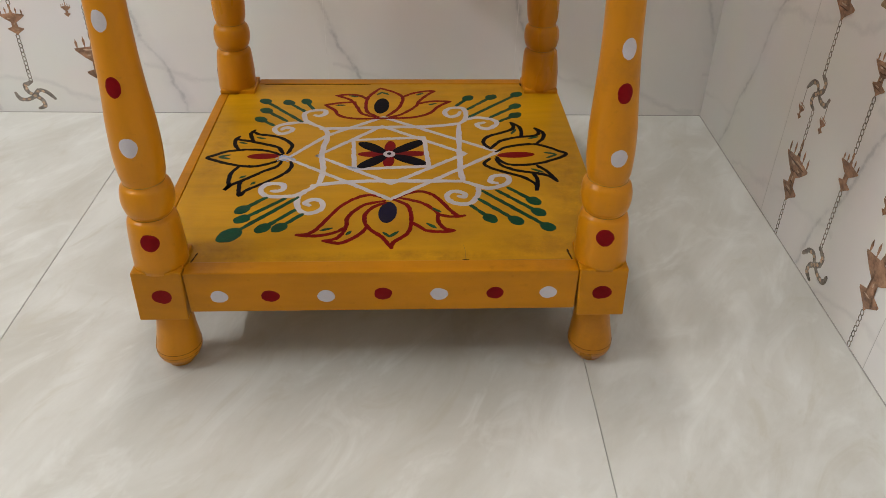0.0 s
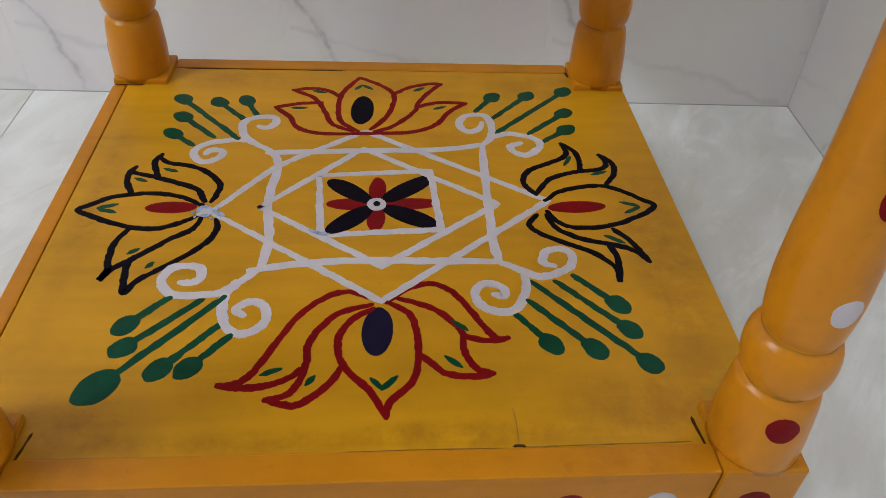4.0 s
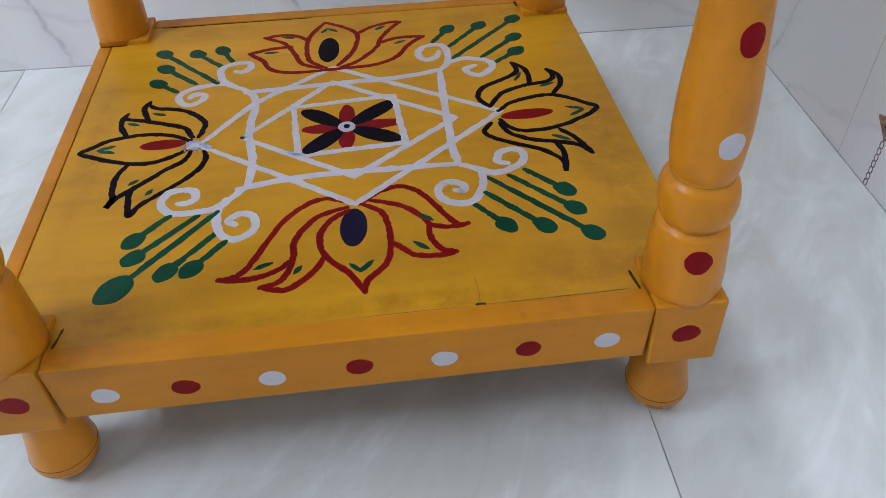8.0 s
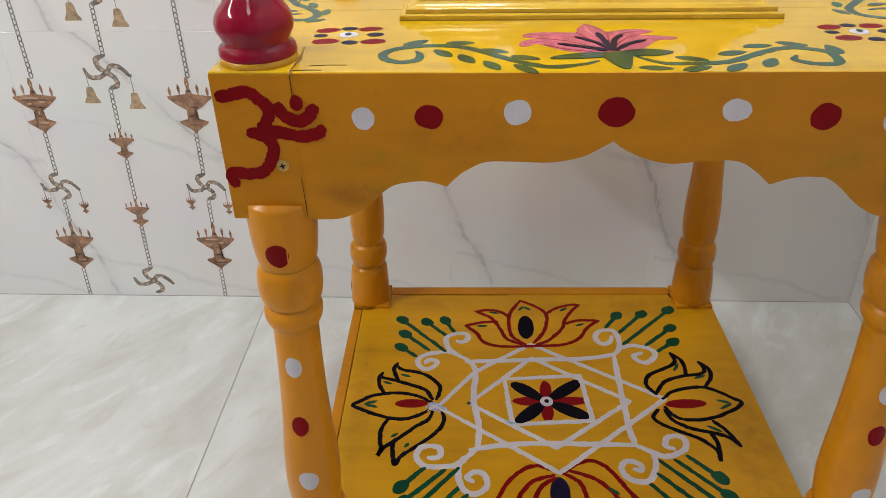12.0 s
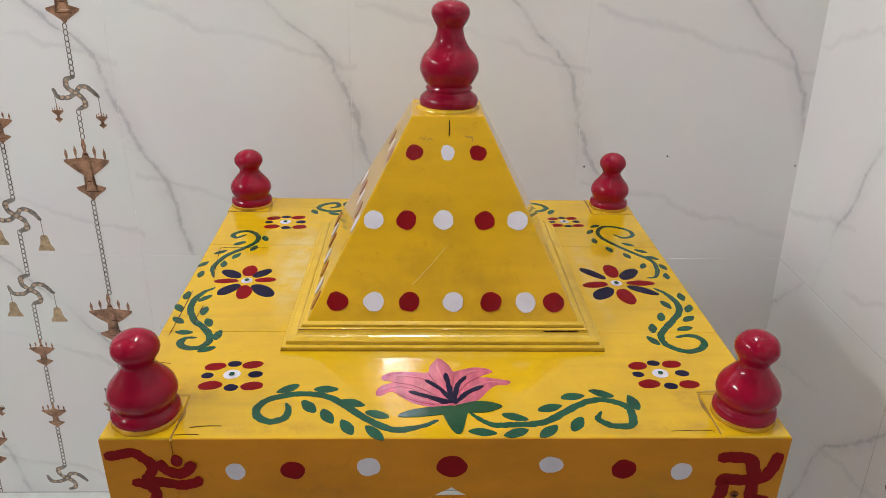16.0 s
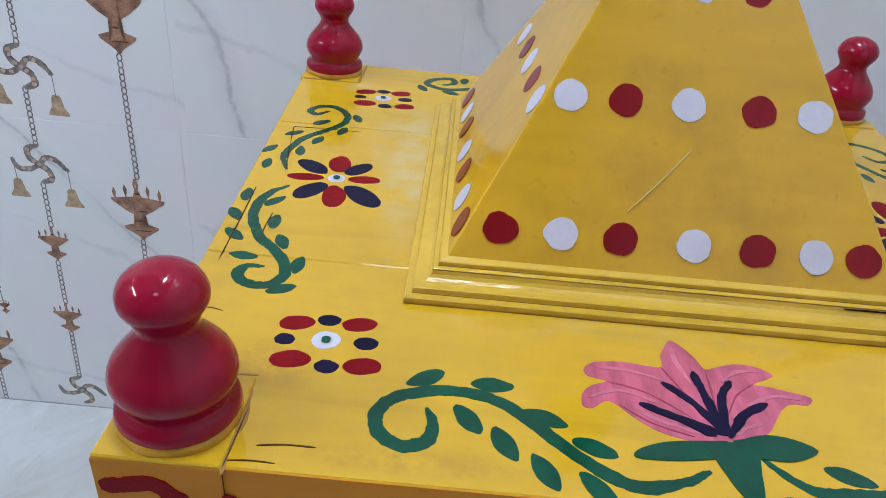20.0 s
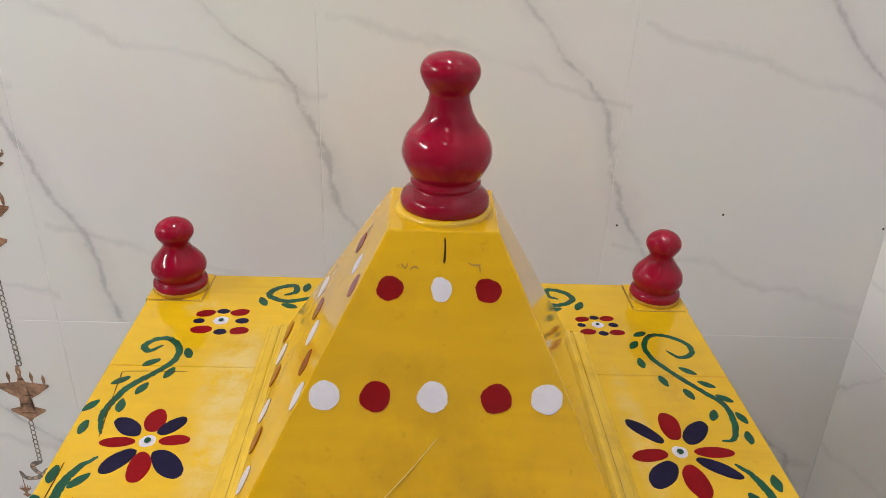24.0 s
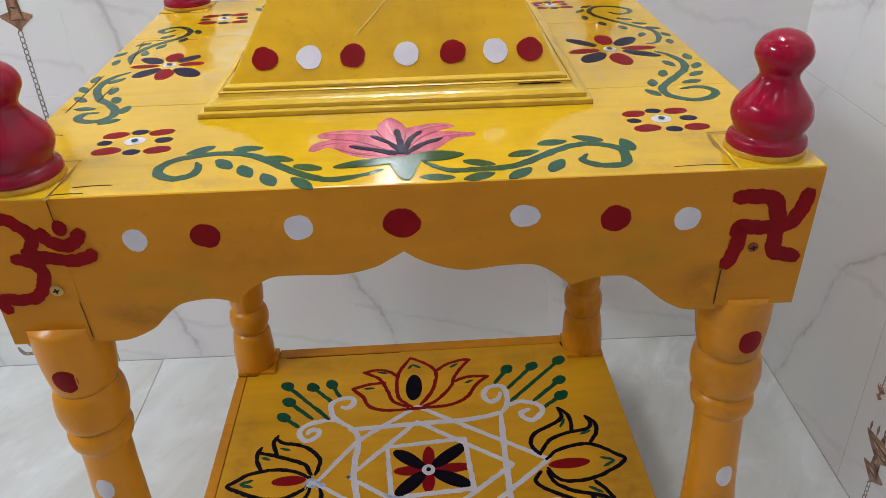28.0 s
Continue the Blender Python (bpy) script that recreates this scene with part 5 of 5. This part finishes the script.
tip = CANOPY @ Vector((*TIP, 0))
part("pyramid_cap", lathe(smooth_profile([(Z1 - 0.002, 0.0262), (Z1 + 0.0016, 0.0258), (Z1 + 0.0030, 0.0235)], 2), tip, tip, 0, 1, 36, 0.03), LEMON, shrine, smooth=True)
part("top_finial", lathe([(Z1 + 0.002 + z * 0.99, r * 1.02) for z, r in TOP_FINIAL], tip, tip + Vector((0.0015, 0, 0)), 0, 1, 44, 0.008), RED_GLOSS, shrine, "large glossy red turned wooden finial", smooth=True)


def face(turn):
    """One sloping side of the pyramid: u along it, v the height."""
    c, q = round(math.cos(turn)), round(math.sin(turn))

    def surface(u, v, h):
        s = (v - Z0) / (Z1 - Z0)
        mid, out = FOOT.lerp(TIP, s), 0.1030 + (0.0285 - 0.1030) * s + h * 0.9
        return (mid.x + u * c + out * q, mid.y + u * q - out * c, v + h * 0.45)
    return surface


FRONT_ROWS = (((-0.0802, -0.0528, -0.0264, 0.0068, 0.0356, 0.0620, 0.0831), 0.5470), ((-0.0554, -0.0301, -0.0016, 0.0299, 0.0551), 0.5995), ((-0.0255, 0.0001, 0.0238), 0.6443))
LEFT_ROWS = (((0.0857, 0.0609, 0.0306, 0.0044, -0.0296, -0.0537, -0.0803), 0.5430), ((0.0599, 0.0322, 0.0027, -0.0235, -0.0506), 0.5940), ((0.0318, 0.0085, -0.0170), 0.6400))
for turn in (0, -90):
    for (xs, z), mats in zip(LEFT_ROWS if turn == -90 else FRONT_ROWS, ((RED_DOT, WHITE) * 4, (WHITE, RED_DOT) * 3, (RED_DOT, WHITE, RED_DOT))):
        for x, mat in zip(xs, mats):
            dot = Paint(face(radians(turn)), 0.0003)
            small = 0.86 if z > 0.62 else 1.0
            dot.blob(x, z, 0.0078 * small * (0.78 if mat is WHITE and z > 0.62 else 1), 0.0062 * small, 0, 0.14)
            dot.done("painted_dot", mat, pyramid, "dark red painted dot" if mat is RED_DOT else "white painted dot")
crack = Paint(face(0.0))
crack.stroke([(0.0008, 0.6665), (0.0012, 0.661), (0.0010, 0.6555)], 0.0010, 0.6)
crack.done("crack", DARK, pyramid, "dark crack near the pyramid top")
for line in ([(-0.0205, 0.6548), (-0.0185, 0.6530), (-0.0175, 0.6550)], [(-0.0160, 0.6525), (-0.0140, 0.6538), (-0.0120, 0.6530)], [(0.0130, 0.6560), (0.0160, 0.6550), (0.0195, 0.6552)], [(0.0188, 0.6552), (0.0195, 0.6520)]):
    plug = Paint(face(0.0))
    plug.stroke(line, 0.0007, 0.6, 0.7)
    plug.done("filler_ridge", OCHRE, pyramid, "rough brown filler over a plugged nail")
scratch = Paint(face(0.0), 0.0003)
scratch.stroke([(-0.0245, 0.5575), (-0.011, 0.570), (0.0015, 0.583)], 0.0004, 0.6)
scratch.done("scratch", PALE, pyramid, "raised brush line in the paint")
crack = Paint(lambda u, v, h: CANOPY @ Vector((u, FOOT.y - 0.1083 - h, v)))
crack.stroke([(0.066, ROOF + 0.0106), (0.078, ROOF + 0.0107), (0.092, ROOF + 0.0105)], 0.0008, 0.5)
crack.done("crack", DARK, shrine, "dark crack in the moulding")


# ---- printed hanging lamps on the wall tiles ----
def on_back(u, v, h):
    return (u - 0.0055, BACK - h, v)


def on_side(u, v, h):
    return (SIDE - h, u + 0.0075, v)


def chain(surface, wall, u0, z0, u1, z1, step=0.0070):
    p = Paint(surface, 0.0003)
    a, b = Vector((u0, z0)), Vector((u1, z1))
    n = max(1, round((b - a).length / step))
    for k in range(n):
        c = a.lerp(b, (k + 0.5) / n)
        r = step * 0.58
        ring = [c + Vector((r * 0.62 * math.cos(t), r * math.sin(t))) for t in (0.4 + 2 * math.pi * j / 8 for j in range(9))]
        p.stroke(ring, 0.0013, 0, 0.1, 1)
    p.done("printed_chain", SILVER, wall, "printed grey link chain")


def oil_lamp(surface, wall, u, top, width, height):
    """A hanging oil lamp: flames, a wide bowl, a waist, a small bowl and a drop."""
    p = Paint(surface, 0.0004)
    half = width / 2
    for k in range(5):
        x = u + (k - 2) * width * 0.21
        lift = top - height * (0.16 + 0.05 * abs(k - 2))
        p.fill([(x, lift + height * 0.11), (x + width * 0.035, lift + height * 0.03), (x + width * 0.02, lift - height * 0.05), (x - width * 0.02, lift - height * 0.05), (x - width * 0.035, lift + height * 0.03)])
        p.fill([(x + width * 0.012, lift - height * 0.03), (x + width * 0.012, lift - height * 0.14), (x - width * 0.012, lift - height * 0.14), (x - width * 0.012, lift - height * 0.03)])
    outline = [(0.05, 0.0), (0.10, 0.10), (0.06, 0.18), (0.16, 0.29), (1.0, 0.33), (0.96, 0.37), (0.55, 0.50), (0.22, 0.58), (0.12, 0.66), (0.14, 0.72), (0.66, 0.78), (0.62, 0.82), (0.30, 0.90), (0.12, 0.95), (0.03, 1.0)]
    right = [(u + half * a, top - height * b) for a, b in outline]
    p.fill(right + [(2 * u - x, z) for x, z in reversed(right)])
    p.done("printed_lamp", COPPER, wall, "printed copper hanging oil lamp")
    if width > 0.03:
        q = Paint(surface, 0.0011)
        for a, b, c, d in ((-0.10, 0.352, 0.36, 0.012), (0.14, 0.42, 0.16, 0.018), (-0.16, 0.455, 0.10, 0.014), (0.0, 0.62, 0.035, 0.035), (0.05, 0.80, 0.20, 0.010), (0.0, 0.12, 0.03, 0.03)):
            q.blob(u + a * half * 2, top - b * height, c * half, d * height, 0, 0.3)
        shade = Paint(surface, 0.0010)
        for a, b, c, d in ((0.0, 0.39, 0.80, 0.010), (-0.20, 0.50, 0.22, 0.012), (0.16, 0.52, 0.20, 0.010), (0.0, 0.68, 0.13, 0.012), (0.05, 0.845, 0.34, 0.008), (0.02, 0.24, 0.10, 0.020)):
            shade.blob(u + a * half, top - b * height, c * half, d * height, 0, 0.3)
        shade.done("printed_line", UMBER, wall, "printed dark brown line")
        q.done("printed_gleam", GLEAM, wall, "printed pale gold gleam")


def hook_cross(surface, wall, u, z, s, hang):
    p = Paint(surface, 0.0004)
    w = s * 0.17
    p.stroke([(u + 0.02 * s, z + 0.56 * s), (u - 0.26 * s, z + 0.42 * s), (u - 0.22 * s, z + 0.16 * s), (u, z), (u + 0.22 * s, z - 0.18 * s), (u + 0.26 * s, z - 0.42 * s), (u + 0.02 * s, z - 0.54 * s)], w)
    p.stroke([(u - 0.72 * s, z + 0.10 * s), (u - 0.60 * s, z - 0.14 * s), (u - 0.30 * s, z - 0.16 * s), (u, z), (u + 0.20 * s, z + 0.22 * s), (u + 0.48 * s, z + 0.16 * s), (u + 0.74 * s, z - 0.12 * s)], w * 0.9)
    beads = Paint(surface, 0.0011)
    for bx, bz in ((-0.23, 0.30), (-0.13, 0.09), (0.0, 0.0), (0.13, -0.10), (0.24, -0.30), (-0.48, -0.15), (-0.28, -0.15), (0.16, 0.18), (0.36, 0.19), (-0.24, 0.42), (0.25, -0.44)):
        beads.blob(u + bx * s, z + bz * s, 0.060 * s, 0.052 * s, 0, 0.3)
    beads.done("printed_bead", GLEAM, wall, "printed pale bead")
    p.done("printed_swastika", SILVER, wall, "printed silver Hindu swastika ornament")
    if not hang:
        return
    for x, y in ((-0.72, 0.06), (0.74, -0.14)):
        q = Paint(surface, 0.0003)
        q.stroke([(u + x * s, z + y * s), (u + x * s, z + (y - 0.62) * s)], 0.0009)
        q.done("printed_cord", SILVER, wall)
        top = z + (y - 0.55) * s
        if hang == "bell":
            q = Paint(surface, 0.0004)
            q.fill([(u + (x + a) * s, top - b * s) for a, b in ((-0.08, 0), (0.08, 0), (0.12, 0.06), (0.17, 0.34), (0.27, 0.50), (0.27, 0.56), (-0.27, 0.56), (-0.27, 0.50), (-0.17, 0.34), (-0.12, 0.06))])
            q.done("printed_bell", BELL, wall, "printed golden bell")
        else:
            oil_lamp(surface, wall, u + x * s, top + 0.08 * s, 0.40 * s, 0.62 * s)


UMBER = material("printed_umber", (0.10, 0.045, 0.025), 0.25, vary=0.4, scale=110, fine=350)
GLEAM = material("printed_gleam", (0.56, 0.40, 0.28), 0.25, vary=0.3, scale=110, fine=350)
BELL = material("printed_gold", (0.46, 0.33, 0.20), 0.22, vary=0.5, scale=110, fine=350)


def lamp_column(surface, wall, u, lean, top=1.30):
    """Large lamps and small crosses, one under the other, down to the floor."""
    z = FLOOR
    at = lambda h: u + lean * (h - 0.17)
    for base in (0.0, 0.438, 0.876):
        hook_cross(surface, wall, at(0.170 + base), 0.170 + base, 0.036, "lamp")
        chain(surface, wall, at(0.150 + base), 0.150 + base, at(0.112 + base), 0.112 + base)
        oil_lamp(surface, wall, at(0.08 + base), 0.112 + base, 0.057, 0.082)
        chain(surface, wall, at(0.03 + base), 0.030 + base, at(base - 0.02), max(FLOOR, base - 0.108))
        if base < 0.8:
            oil_lamp(surface, wall, at(0.29 + base), 0.330 + base, 0.060, 0.078)
            chain(surface, wall, at(0.25 + base), 0.252 + base, at(0.19 + base), 0.190 + base)


def bell_column(surface, wall, u, lean):
    at = lambda h: u + lean * (h - 0.17)
    for base in (0.0, 0.438, 0.876):
        hook_cross(surface, wall, at(0.008 + base), 0.008 + base, 0.040, "bell" if base else "")
        chain(surface, wall, at(0.03 + base), 0.030 + base, at(0.106 + base), 0.106 + base)
        oil_lamp(surface, wall, at(0.13 + base), 0.151 + base, 0.036, 0.046)
        chain(surface, wall, at(0.15 + base), 0.150 + base, at(0.212 + base), 0.212 + base)
        oil_lamp(surface, wall, at(0.235 + base), 0.259 + base, 0.036, 0.046)
        chain(surface, wall, at(0.26 + base), 0.258 + base, at(0.315 + base), 0.315 + base)
        hook_cross(surface, wall, at(0.337 + base), 0.337 + base, 0.040, "bell")
        chain(surface, wall, at(0.36 + base), 0.358 + base, at(0.425 + base), 0.425 + base)


lamp_column(on_back, wall_back, -0.4525, 0.026)
lamp_column(on_back, wall_back, -0.6640, 0.040)
bell_column(on_back, wall_back, -0.5585, 0.040)
for u in (0.003, -0.200, -0.290):
    lamp_column(on_side, wall_right, u, 0.0)
for u in (-0.098, -0.395):
    bell_column(on_side, wall_right, u, 0.0)
for x, z in ((0.193, 0.520), (0.470, 0.524), (0.30, 0.535), (-0.26, 0.235)):
    p = Paint(on_back, 0.0003)
    p.blob(x, z, 0.0012, 0.0012)
    p.done("speck", DARK, wall_back, "tiny dark speck on the tile")

# ---- tiles of floor and walls ----
GAP = 0.0003


def lay(wall, xs, ys, place, mat, name):
    for x0, x1 in zip(xs, xs[1:]):
        for y0, y1 in zip(ys, ys[1:]):
            part(name, place(x0 + GAP, x1 - GAP, y0 + GAP, y1 - GAP), mat, wall)


columns = [-1.5480, -1.2605, -0.9730, -0.6855, -0.3980, -0.1105, 0.1770, SIDE - 0.0003]
rows = [FLOOR, 0.390, 0.830, 1.270, 1.710, 2.150, 2.690]
lay(wall_back, columns, rows, lambda a, b, c, d: box(a, b, BACK, BACK + 0.0014, c, d, 0.0004, 1), WALL_TILE, "wall_tile")
sides = [-2.1975, -1.93, -1.6425, -1.355, -1.0675, -0.780, -0.5125, -0.2250, 0.0625, BACK - 0.0003]
lay(wall_right, sides, rows, lambda a, b, c, d: box(SIDE, SIDE + 0.0014, a, b, c, d, 0.0004, 1), SIDE_TILE, "wall_tile")
lay(floor, [-1.5985, -1.008, -0.395, 0.200, SIDE - 0.0005], [-2.1985, -1.36, -0.76, BACK - 0.0005], lambda a, b, c, d: box(a, b, c, d, FLOOR - 0.0014, FLOOR, 0.0004, 1), FLOOR_TILE, "floor_tile")
